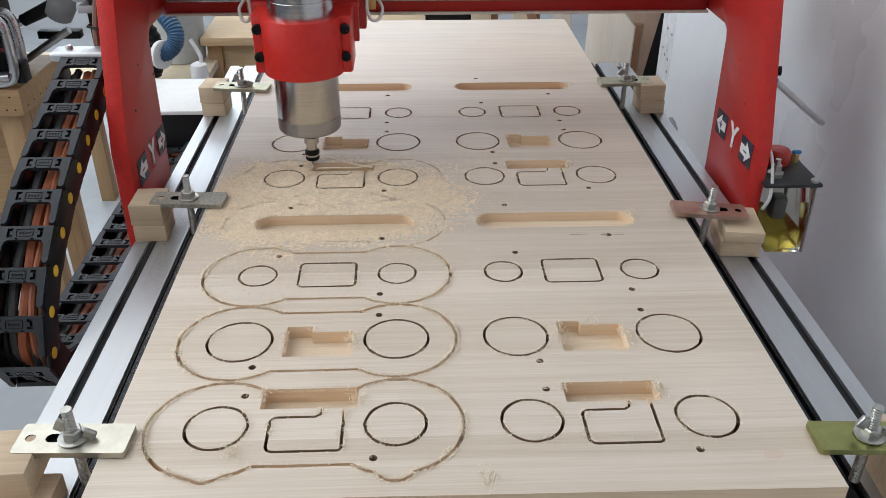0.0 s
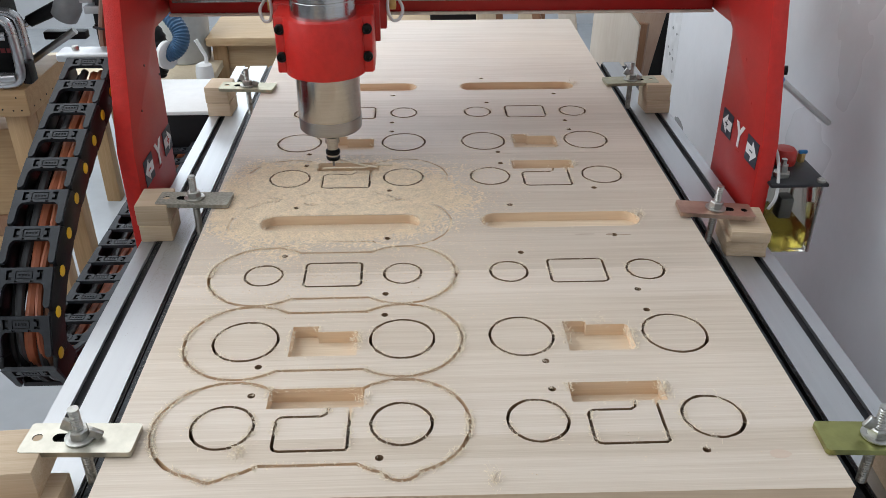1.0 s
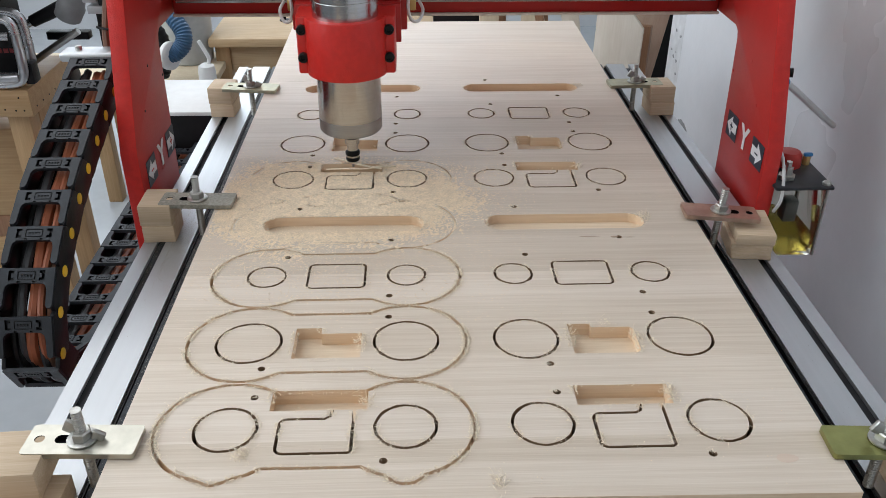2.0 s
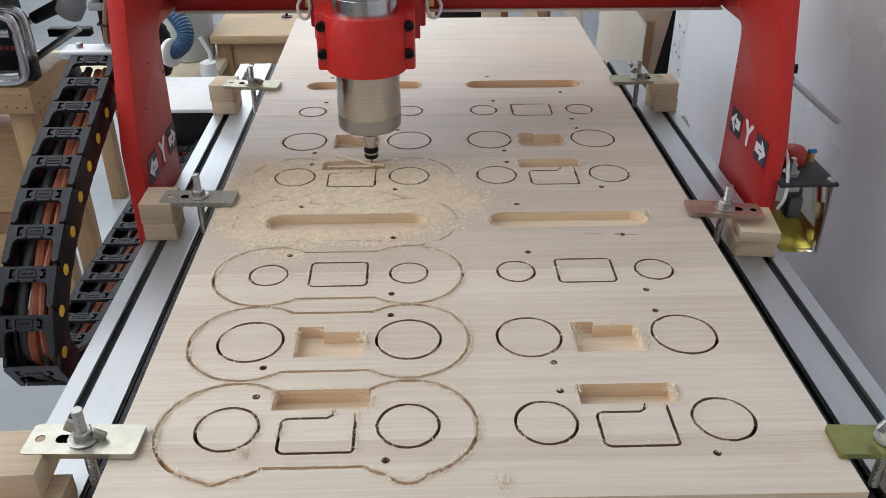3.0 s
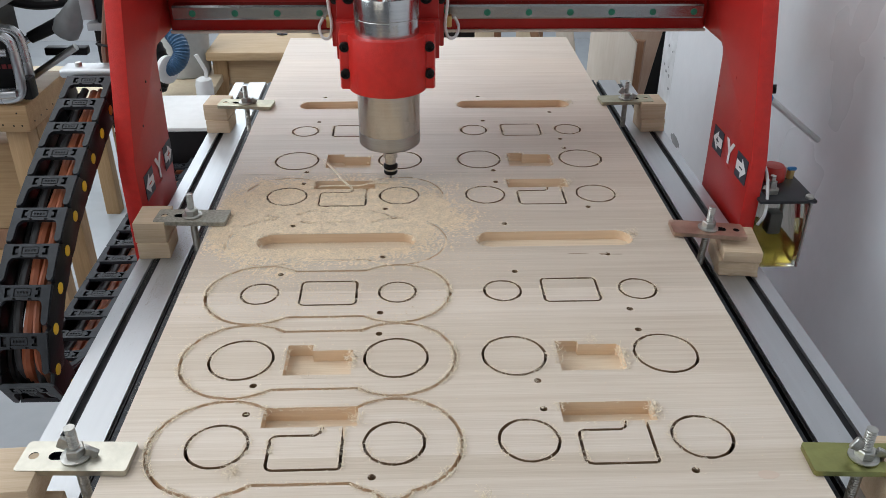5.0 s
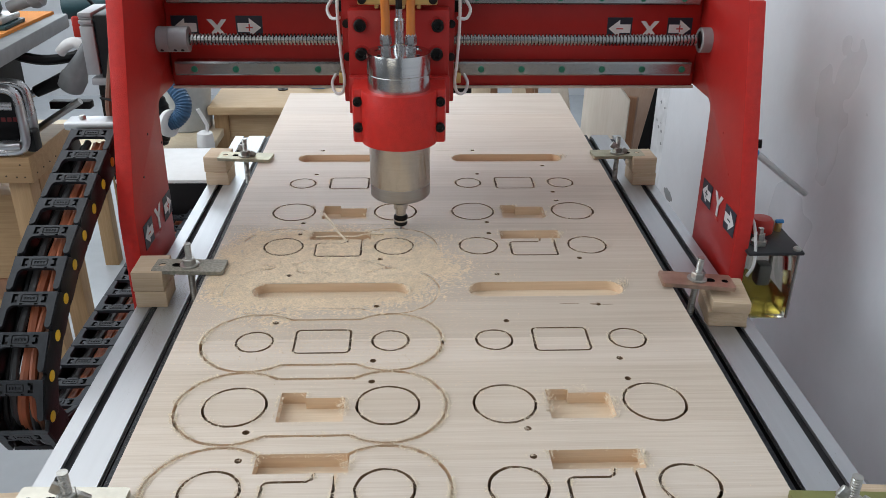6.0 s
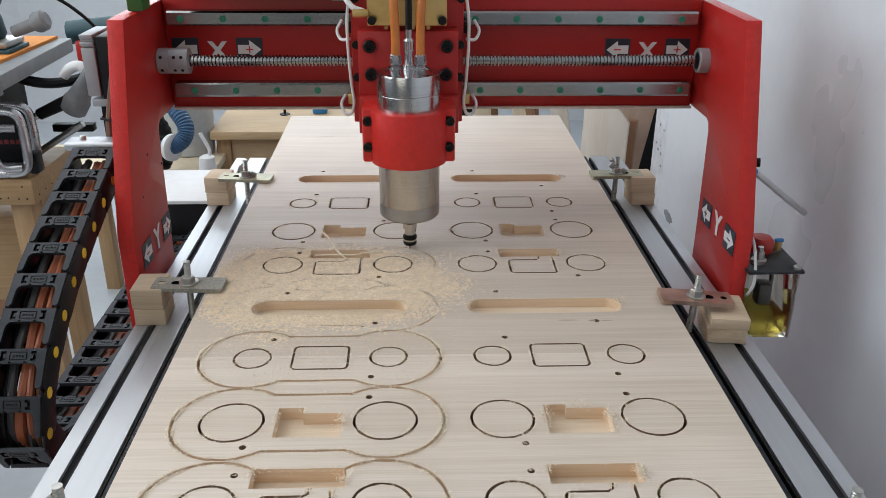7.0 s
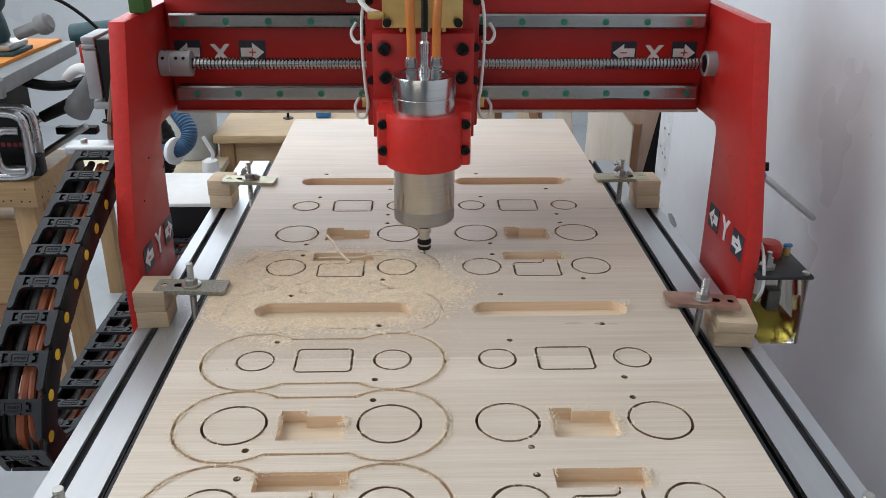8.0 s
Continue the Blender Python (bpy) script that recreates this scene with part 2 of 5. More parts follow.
M_CHROME = material("bent aluminium tube", (0.54, 0.54, 0.55), 0.25, 0.95, 40, 0.05)
M_REDCAP = material("red plastic cap", (0.48, 0.03, 0.02), 0.45, 0, 60, 0.1)
M_DARKRED = material("faded dark red print", (0.16, 0.012, 0.014), 0.6, 0, 60, 0.15)
M_OIL = glass("yellow lubricating oil", (0.45, 0.355, 0.075), 0.25, 1.1)
M_TANK = glass("smoky clear tank plastic", (0.60, 0.59, 0.53), 0.05, 1.06)
M_CREAM = material("bare cream edge", (0.62, 0.54, 0.46), 0.6, 0, 90, 0.12)
M_MILKY = material("milky tube plastic", (0.62, 0.62, 0.61), 0.35, 0, 60, 0.05)
M_LID = material("dark lid plate", (0.035, 0.035, 0.038), 0.35, 0.2, 60, 0.15, stain=0.2, stain_scale=20)
M_BRUSHEDEND = material("cast motor end", (0.38, 0.385, 0.395), 0.52, 0.5, 60, 0.05)


for m in (M_STEEL, M_STEELDULL):      # turned on a lathe: the reflections stretch along the axis
    tg = m.node_tree.nodes.new("ShaderNodeTangent")
    tg.direction_type, tg.axis = "RADIAL", "Z"
    pb = m.node_tree.nodes["Principled BSDF"]
    m.node_tree.links.new(tg.outputs[0], pb.inputs["Tangent"])
    pb.inputs["Anisotropic"].default_value, pb.inputs["Anisotropic Rotation"].default_value = 0.6, 0.25
for m in (M_RED, M_REDGRAIN):
    m.node_tree.nodes["Principled BSDF"].inputs["Specular IOR Level"].default_value = 0.35
for m in (M_BLACK, M_CHAINSIDE, M_CHAIN, M_CABLE, M_BLACKBED, M_DARKBOLT, M_LID):
    m.node_tree.nodes["Principled BSDF"].inputs["Specular IOR Level"].default_value = 0.25


# ---- mesh helpers ----
def finish(bm, name, mats, smooth=True, angle=35):
    me = bpy.data.meshes.new(name)
    bm.normal_update()
    bm.to_mesh(me)
    bm.free()
    for m in (mats if isinstance(mats, (list, tuple)) else [mats]):
        me.materials.append(m)
    if smooth:
        me.shade_smooth()
        me.set_sharp_from_angle(angle=radians(angle))
    return me


def part(name, bm, mats, parent=None, label="", at=None):
    ob = new(name, finish(bm, name, mats))
    if parent:
        ob.parent = parent
    if at is not None:
        ob.matrix_basis = at
    return tagged(ob, label)


def thing(name, x, y, z, label, category, group="", kind=""):
    ob = new(name)
    ob.empty_display_size = 0.05
    ob.matrix_basis = pose(x, y, z)
    return tagged(ob, label, category, group, kind)


def box(bm, x0, x1, y0, y1, z0, z1, bevel=0.0, seg=2, m=None):
    vs = [bm.verts.new(p) for p in ((x0, y0, z0), (x1, y0, z0), (x1, y1, z0), (x0, y1, z0), (x0, y0, z1), (x1, y0, z1), (x1, y1, z1), (x0, y1, z1))]
    fs = [bm.faces.new([vs[i] for i in f]) for f in ((3, 2, 1, 0), (4, 5, 6, 7), (0, 1, 5, 4), (1, 2, 6, 5), (2, 3, 7, 6), (3, 0, 4, 7))]
    geo = vs
    if bevel:
        es = {e for f in fs for e in f.edges}
        r = bmesh.ops.bevel(bm, geom=list(es), offset=bevel, segments=seg, affect="EDGES", profile=0.5)
        geo = list({v for f in r["faces"] for v in f.verts} | {v for v in vs if v.is_valid})
    if m is not None:
        bmesh.ops.transform(bm, matrix=m, verts=geo)
    return bm


def boxed(x0, x1, y0, y1, z0, z1, bevel=0.0, seg=2, m=None):
    return box(bmesh.new(), x0, x1, y0, y1, z0, z1, bevel, seg, m)


def prism(bm, pts, axis, a, b, bevel=0.0):
    """A polygon (two coordinates a point) pushed along an axis from a to b."""
    k = "xyz".index(axis)

    def place(p, h):
        c = list(p)
        c.insert(k, h)
        return c
    lo = [bm.verts.new(place(p, a)) for p in pts]
    hi = [bm.verts.new(place(p, b)) for p in pts]
    faces = [bm.faces.new(lo), bm.faces.new(hi)]
    for i in range(len(pts)):
        j = (i + 1) % len(pts)
        faces.append(bm.faces.new((lo[i], lo[j], hi[j], hi[i])))
    bmesh.ops.recalc_face_normals(bm, faces=faces)
    if bevel:
        es = [e for e in {e for f in faces for e in f.edges} if e.calc_face_angle(0) > 0.6]
        bmesh.ops.bevel(bm, geom=es, offset=bevel, segments=2, affect="EDGES", profile=0.5)
    return bm


def lathe(bm, profile, origin=(0, 0, 0), axis="z", seg=32, caps=True):
    """A profile of (radius, height) turned about an axis through origin."""
    turn = {"z": Matrix.Identity(4), "x": Matrix.Rotation(radians(90), 4, "Y"), "y": Matrix.Rotation(radians(-90), 4, "X")}[axis]
    mm = Matrix.Translation(origin) @ turn
    rings = []
    for r, h in profile:
        rings.append([bm.verts.new(mm @ Vector((r * math.cos(2 * math.pi * i / seg), r * math.sin(2 * math.pi * i / seg), h))) for i in range(seg)])
    fs = []
    for a, b in zip(rings, rings[1:]):
        for i in range(seg):
            j = (i + 1) % seg
            fs.append(bm.faces.new((a[i], a[j], b[j], b[i])))
    if caps:
        fs.append(bm.faces.new(rings[0][::-1]))
        fs.append(bm.faces.new(rings[-1]))
    bmesh.ops.recalc_face_normals(bm, faces=fs)
    return bm


def rod(bm, p, q, r, seg=12, r2=None):
    p, q = Vector(p), Vector(q)
    d = q - p
    m = Matrix.Translation(p) @ d.to_track_quat("Z", "Y").to_matrix().to_4x4()
    r2 = r if r2 is None else r2
    a = [bm.verts.new(m @ Vector((r * math.cos(2 * math.pi * i / seg), r * math.sin(2 * math.pi * i / seg), 0))) for i in range(seg)]
    b = [bm.verts.new(m @ Vector((r2 * math.cos(2 * math.pi * i / seg), r2 * math.sin(2 * math.pi * i / seg), d.length))) for i in range(seg)]
    bm.faces.new(a[::-1]), bm.faces.new(b)
    for i in range(seg):
        j = (i + 1) % seg
        bm.faces.new((a[i], a[j], b[j], b[i]))
    return bm


def smooth_line(pts, n=8):
    """Catmull-Rom points through pts."""
    p = [Vector(v) for v in pts]
    p = [2 * p[0] - p[1]] + p + [2 * p[-1] - p[-2]]
    out = []
    for i in range(1, len(p) - 2):
        for k in range(n):
            t = k / n
            a, b, c, d = p[i - 1:i + 3]
            out.append(0.5 * (2 * b + (c - a) * t + (2 * a - 5 * b + 4 * c - d) * t * t + (3 * b - a - 3 * c + d) * t ** 3))
    return out + [p[-2]]


def tube(bm, pts, r, seg=10, n=8, ribs=0.0, closed=False):
    line = smooth_line(pts, n) if n > 1 else [Vector(p) for p in pts]
    rings = []
    up = Vector((0, 0, 1))
    for i, p in enumerate(line):
        d = (line[min(i + 1, len(line) - 1)] - line[max(i - 1, 0)]).normalized()
        side = d.cross(up)
        if side.length < 1e-3:
            side = d.cross(Vector((1, 0, 0)))
        side.normalize()
        up = side.cross(d).normalized()
        rr = r * (1 + (ribs if i % 2 else -ribs))
        rings.append([bm.verts.new(p + rr * (math.cos(2 * math.pi * k / seg) * side + math.sin(2 * math.pi * k / seg) * up)) for k in range(seg)])
    for a, b in zip(rings, rings[1:]):
        for i in range(seg):
            j = (i + 1) % seg
            bm.faces.new((a[i], a[j], b[j], b[i]))
    bm.faces.new(rings[0][::-1]), bm.faces.new(rings[-1])
    return bm


def inside(loop, x, y):
    """Which of the points lie in a closed loop (even-odd)."""
    r = np.zeros(len(x), bool)
    p = np.asarray(loop)
    q = np.roll(p, -1, 0)
    for (x0, y0), (x1, y1) in zip(p, q):
        if y0 == y1:
            continue
        hit = ((y0 > y) != (y1 > y)) & (x < (x1 - x0) * (y - y0) / (y1 - y0) + x0)
        r ^= hit
    return r


def relief(outer, cuts, thick, slots=()):
    """A flat slab with its top at z = 0 and cuts of the given depths let into it. cuts: (loops, depth); between two loops lies a groove."""
    from mathutils import geometry
    vs, es = [], []
    for loop in [outer] + [lp for loops, d in cuts for lp in loops]:
        k = len(vs)
        vs += [Vector((float(p[0]), float(p[1]))) for p in loop]
        es += [(k + i, k + (i + 1) % len(loop)) for i in range(len(loop))]
    v2, _, tris, *_ = geometry.delaunay_2d_cdt(vs, es, [], 1, 1e-6)
    P = np.array([(v.x, v.y) for v in v2])
    T = np.array([t for t in tris if len(t) == 3])
    c = P[T].mean(1)
    a, b, d = P[T[:, 0]], P[T[:, 1]], P[T[:, 2]]
    area = (b[:, 0] - a[:, 0]) * (d[:, 1] - a[:, 1]) - (b[:, 1] - a[:, 1]) * (d[:, 0] - a[:, 0])
    T[area < 0] = T[area < 0][:, ::-1]
    ok = inside(outer, c[:, 0], c[:, 1]) & (np.abs(area) > 1e-12)
    T, c = T[ok], c[ok]
    depth = np.zeros(len(T))
    for loops, dd in cuts:
        sel = np.zeros(len(T), bool)
        for lp in loops:
            q = np.asarray(lp)
            near = (c[:, 0] > q[:, 0].min()) & (c[:, 0] < q[:, 0].max()) & (c[:, 1] > q[:, 1].min()) & (c[:, 1] < q[:, 1].max())
            hit = np.zeros(len(T), bool)
            hit[near] = inside(lp, c[near, 0], c[near, 1])
            sel ^= hit
        depth[sel] = np.maximum(depth[sel], dd)
    verts, index, faces, mats = [], {}, [], []

    def vert(i, z):
        key = (int(i), round(float(z), 5))
        if key not in index:
            index[key] = len(verts)
            verts.append((P[i][0], P[i][1], -z))
        return index[key]
    owner = {}
    for t, dd in zip(T, depth):
        faces.append([vert(i, dd) for i in t])
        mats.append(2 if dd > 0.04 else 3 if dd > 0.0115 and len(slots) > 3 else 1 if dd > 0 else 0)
        for i, j in ((t[0], t[1]), (t[1], t[2]), (t[2], t[0])):
            owner.setdefault((min(i, j), max(i, j)), []).append((i, j, dd))
    for two in owner.values():
        if len(two) == 1:
            i, j, dd = two[0]
            faces.append([vert(j, dd), vert(i, dd), vert(i, thick), vert(j, thick)])
            mats.append(0)
        elif abs(two[0][2] - two[1][2]) > 1e-6:
            i, j, dd = min(two, key=lambda q: q[2])
            lo = max(two[0][2], two[1][2])
            faces.append([vert(j, dd), vert(i, dd), vert(i, lo), vert(j, lo)])
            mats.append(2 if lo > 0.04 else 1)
    k = len(verts)
    verts += [(float(p[0]), float(p[1]), -thick) for p in outer]
    faces.append([k + i for i in range(len(outer))][::-1])
    mats.append(0)
    return verts, faces, mats


def slab(name, outer, cuts, thick, mats, parent=None):
    v, f, mi = relief(outer, cuts, thick, mats)
    me = bpy.data.meshes.new(name)
    me.from_pydata(v, [], f)
    for m in mats:
        me.materials.append(m)
    me.polygons.foreach_set("material_index", mi)
    me.update()
    ob = new(name, me)
    if parent:
        ob.parent = parent
    return ob


def ring(cx, cy, r, n=40):
    return [(cx + r * math.cos(2 * math.pi * i / n), cy + r * math.sin(2 * math.pi * i / n)) for i in range(n)]


def round_rect(x0, x1, y0, y1, r, n=5):
    out = []
    for cx, cy, a in ((x1 - r, y0 + r, -90), (x1 - r, y1 - r, 0), (x0 + r, y1 - r, 90), (x0 + r, y0 + r, 180)):
        out += [(cx + r * math.cos(radians(a + 90 * i / n)), cy + r * math.sin(radians(a + 90 * i / n))) for i in range(n + 1)]
    return out


def offset_loop(loop, w, ragged=0.0):
    """The loop moved outwards by w (inwards if negative); ragged lets the edge wander like a torn cut."""
    p = np.asarray(loop)
    if ragged:
        w = np.array([w + ragged * noise.noise(Vector((q[0] * 160, q[1] * 160, 7.0 * w * 1000))) for q in p])[:, None]
    d = np.roll(p, -1, 0) - np.roll(p, 1, 0)
    d /= np.linalg.norm(d, axis=1)[:, None]
    nrm = np.stack([d[:, 1], -d[:, 0]], 1)
    return [tuple(q) for q in p + w * nrm]


def strip(line, w):
    """The closed outline of a groove of width w along an open line."""
    p = np.asarray(line, float)
    d = np.gradient(p, axis=0)
    d /= np.linalg.norm(d, axis=1)[:, None]
    nrm = np.stack([-d[:, 1], d[:, 0]], 1) * w / 2
    return [tuple(q) for q in p + nrm] + [tuple(q) for q in (p - nrm)[::-1]]


# ---- room ----
def structure(name, bm, mat, label, category):
    return tagged(new(name, finish(bm, name, mat)), label, category, kind="structure")


structure("floor", boxed(-3.2, 1.2, -3.2, 4.4, -0.12, 0.0), M_FLOOR, "pale grey glossy painted workshop floor", "floor")
structure("ceiling", boxed(-3.2, 1.2, -3.2, 4.4, 2.75, 2.87), M_CEIL, "white painted workshop ceiling", "ceiling")
structure("wall_right", boxed(0.58, 0.78, -3.0, 1.48, 0.0, 2.75), M_WALL, "smooth grey-white plaster wall beside the machine", "wall")
bm = bmesh.new()
prism(bm, [(0.5802, 1.4801), (0.5835, 1.49), (0.5835, 1.592), (0.589, 1.60), (0.78, 1.60), (0.78, 1.4801)], "z", 0.0, 2.75)
structure("pillar", bm, M_WALLROUGH, "rough spotted plaster edge of the wall", "pillar")
structure("wall_recess", boxed(0.98, 1.18, 1.60, 4.2, 0.0, 2.75), M_WALL, "grey-white plaster wall behind leaning boards", "wall")


def window_wall(name, axis, at, lo, hi, w0, w1, z0, z1, label):
    """A wall with one opening through it, built from four butted blocks."""
    bm = bmesh.new()
    for a, b, c, d in ((lo, w0, 0.0, 2.75), (w1, hi, 0.0, 2.75), (w0, w1, 0.0, z0), (w0, w1, z1, 2.75)):
        if axis == "x":
            box(bm, at - 0.1, at + 0.1, a, b, c, d)
        else:
            box(bm, a, b, at - 0.1, at + 0.1, c, d)
    return structure(name, bm, M_WALL if axis == "y" and at > 0 else M_WALLUNSEEN, label, "wall")


window_wall("wall_left", "x", -3.0, -3.0, 4.2, -1.10, 2.20, 1.35, 2.65, "darkened unseen wall with a wide window")
window_wall("wall_back", "y", 4.2, -2.9, 1.18, -2.15, 0.35, 1.3, 2.5, "white plaster wall with a high window")
window_wall("wall_front", "y", -3.0, -2.9, 0.58, -2.80, -0.70, 1.05, 2.45, "darkened unseen wall with a window behind the camera")


# ---- machine bed ----
bed = thing("machine_bed", 0, 0, 0, "long router bed with aluminium side rails and a black surface", "machine bed")
part("bed_surface", boxed(-0.316, 0.316, -0.02, 1.14, ZB - 0.062, ZB - 0.046, 0.001), M_BLACKBED, bed, "black dusty bed surface")


def rail_profile(s):
    """The extrusion's section: a slot in its top face."""
    e = 0.3775 if s < 0 else 0.3815
    k = 0.3510 if s < 0 else 0.3555      # the slot's inner edge
    i = 0.3195 if s < 0 else 0.3225
    p = [(i, 0.0), (k, 0.0), (k, -0.004), (k - 0.0035, -0.004), (k - 0.0035, -0.012), (k + 0.0135, -0.012), (k + 0.0135, -0.004), (k + 0.010, -0.004),
         (k + 0.010, 0.0), (e, 0.0), (e, -0.06), (i, -0.06)]
    return [(s * x, ZR + z) for x, z in p]


for s in (-1, 1):
    bm = prism(bmesh.new(), rail_profile(s), "y", -0.02, 1.13)
    rail = part("rail", bm, [M_ALU], bed, "silver aluminium rail with a dark slot")
    k = 0.3510 if s < 0 else 0.3555
    # dark strip on the slot's floor carries the shade of the slot
    part("slot_lining", boxed(min(s * (k - 0.003), s * (k + 0.013)), max(s * (k - 0.003), s * (k + 0.013)), -0.019, 1.129, ZR - 0.0118, ZR - 0.008), M_ALUSHADE, rail)
    i = 0.3190 if s < 0 else 0.3220
    part("edge_strip", boxed(min(s * (i - 0.002), s * i), max(s * (i - 0.002), s * i), -0.02, 1.13, ZR - 0.05, ZR - 0.003), M_BLACK, rail, "black edge strip")
    part("side_beam", boxed(min(s * 0.30, s * 0.375), max(s * 0.30, s * 0.375), -0.02, 1.13, 0.58, ZR - 0.062, 0.004), M_RED, bed, "red painted steel side beam")
    for y in (0.02, 1.05):
        part("leg", boxed(min(s * 0.30, s * 0.37), max(s * 0.30, s * 0.37), y, y + 0.07, 0.0, 0.58, 0.004), M_RED, bed, "red painted steel leg")
for y in (0.04, 1.06):
    part("cross_beam", boxed(-0.30, 0.30, y, y + 0.05, 0.60, 0.68, 0.004), M_RED, bed)

# ---- the milled panel ----
XL, XR, PITCH, PERIOD, Y0, DX = -0.1300, 0.1268, 0.1150, 0.463, 0.0818, 0.0725
R_OUT, WAIST = 0.056, 0.0445
GW = 0.0027
rows_y = [0.0818, 0.1975, 0.3115, 0.4240, 0.5437, 0.6575, 0.7690, 0.8825]


def body_outline(cx, cy, bumps):
    """The outer contour of a part: two discs joined by a straight waist; the first kind has a small cusp under each disc."""
    a0 = math.degrees(math.asin(WAIST / R_OUT))
    pts = []

    def disc(x, start, end):
        n = 96
        for i in range(n + 1):
            a = start + (end - start) * i / n
            r = R_OUT
            if bumps:
                off = abs((a - 270 + 180) % 360 - 180)
                r += 0.0048 * max(0, 1 - off / 17) ** 1.3 if x < cx else 0.0068 * math.cos(radians(min(90, off * 5.8))) ** 0.8
            pts.append((x + r * math.cos(radians(a)), cy + r * math.sin(radians(a))))
    disc(cx + DX, 180 + a0, 540 - a0)
    for i in range(1, 6):
        f = i / 6
        dx = DX - R_OUT * math.cos(radians(a0))
        pts.append((cx + dx - 2 * dx * f, cy + WAIST))
    disc(cx - DX, a0, 360 - a0)
    for i in range(1, 6):
        f = i / 6
        dx = DX - R_OUT * math.cos(radians(a0))
        pts.append((cx - dx + 2 * dx * f, cy - WAIST))
    return pts


cuts, burr_lines = [], []


def groove(loop, w, d, burr=1.0):
    cuts.append(([offset_loop(loop, w / 2, 0.0006), offset_loop(loop, -w / 2, 0.0006)], d))
    burr_lines.append((loop + loop[:1], burr))


def pocket(loop, d, burr=1.0):
    cuts.append(([loop], d))
    burr_lines.append((loop + loop[:1], burr))


for col, cx in enumerate((XL, XR)):
    for row, cy in enumerate(rows_y):
        kind = row % 4
        hs = {0: ((1, -1), (-1, 1)), 1: ((-1, -1), (1, 1)), 2: ((1, -1), (-1, 1)), 3: ((-1, 1), (1, -1))}[kind]
        for sx, sy in hs:
            cuts.append(([ring(cx + 0.0553 * sx, cy + 0.0385 * sy, 0.0034, 12)], 0.042))
            burr_lines.append((ring(cx + 0.0553 * sx, cy + 0.0385 * sy, 0.0034, 12), 0.5))
        if kind in (0, 1, 2):
            r = (0.0250, 0.0297, 0.0194)[kind]
            for s in (-1, 1):
                groove(ring(cx + s * DX, cy, r, 48), GW, 0.042, 1.0)
        if kind == 0:
            pocket([(cx - 0.0405, cy + 0.021), (cx + 0.0405, cy + 0.021), (cx + 0.0405, cy + 0.0465), (cx - 0.0405, cy + 0.0465)], 0.0150, 0.9)
            # a square slot that is open at its upper corner
            r, x0, x1, y0, y1 = 0.006, cx - 0.030, cx + 0.0295, cy - 0.0290, cy + 0.0105
            line = [(cx + 0.012, cy + 0.021), (cx + 0.0105, cy + 0.0135), (cx + 0.0065, y1), (cx - 0.008, y1), (x0 + r, y1)]
            line += [(x0 + r + r * math.cos(radians(a)), y1 - r + r * math.sin(radians(a))) for a in (110, 135, 160, 180)]
            line += [(x0 + r + r * math.cos(radians(a)), y0 + r + r * math.sin(radians(a))) for a in (180, 205, 235, 270)]
            line += [(cx - 0.01, y0), (cx + 0.01, y0)]
            line += [(x1 - r / 2 + r / 2 * math.cos(radians(a)), y0 + r / 2 + r / 2 * math.sin(radians(a))) for a in (-90, -60, -30, 0)]
            line += [(x1, cy - 0.008), (x1 + 0.0004, cy + 0.008), (x1 + 0.0004, cy + 0.0212)]
            cuts.append(([strip(line, GW)], 0.042))
            burr_lines.append((line, 1.2))
        if kind == 1:
            x0, x1, y0, y1 = cx - 0.031, cx + 0.031, cy - 0.0245, cy + 0.0215
            if col:
                pk = [(x0, y0), (x1 - 0.004, y0), (x1, y0 + 0.004), (x1, y1 - 0.010), (x1 - 0.003, y1 - 0.006), (x0 + 0.022, y1 - 0.006), (x0 + 0.022, y1), (x0, y1)]
            else:
                pk = [(x0, y0), (x1, y0), (x1, y1 - 0.009), (x0 + 0.024, y1 - 0.009), (x0 + 0.024, y1), (x0, y1)]
            pocket(pk, 0.0130, 1.0)
        if kind == 2:
            groove(round_rect(cx - 0.0295, cx + 0.0295, cy - 0.0225, cy + 0.0225, 0.0055), GW, 0.042, 1.2)
        if kind == 3:
            pocket(round_rect(cx - 0.093, cx + 0.093, cy - 0.018, cy + 0.018, 0.0179, 12), 0.012, 0.8)
        if col == 0 and row < 5:
            groove(body_outline(cx, cy, kind == 0), 0.0033 if row < 3 else 0.0024, 0.010 if row < 3 else 0.0026, 2.4 if row < 3 else 0.5)

panel = thing("timber_panel", 0, 0, ZB, "pale glued softwood panel with milled circles, slots and pockets", "wood panel")
edges = [y for y, tone, warm in STRIPS] + [1.28]
for i, (y0, y1) in enumerate(zip(edges, edges[1:])):
    near = [c for c in cuts if max(p[1] for lp in c[0] for p in lp) > y0 and min(p[1] for lp in c[0] for p in lp) < y1]
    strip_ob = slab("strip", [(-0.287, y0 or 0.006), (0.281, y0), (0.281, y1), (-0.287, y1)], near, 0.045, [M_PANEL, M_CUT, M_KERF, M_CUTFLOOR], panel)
    strip_ob.matrix_basis = pose(0, 0, -0.0001 * (i % 2))
    if i == 0:      # the sawn front edge
        for p in strip_ob.data.polygons:
            if p.normal.y < -0.9 and p.center.y < 0.01:
                p.material_index = 1

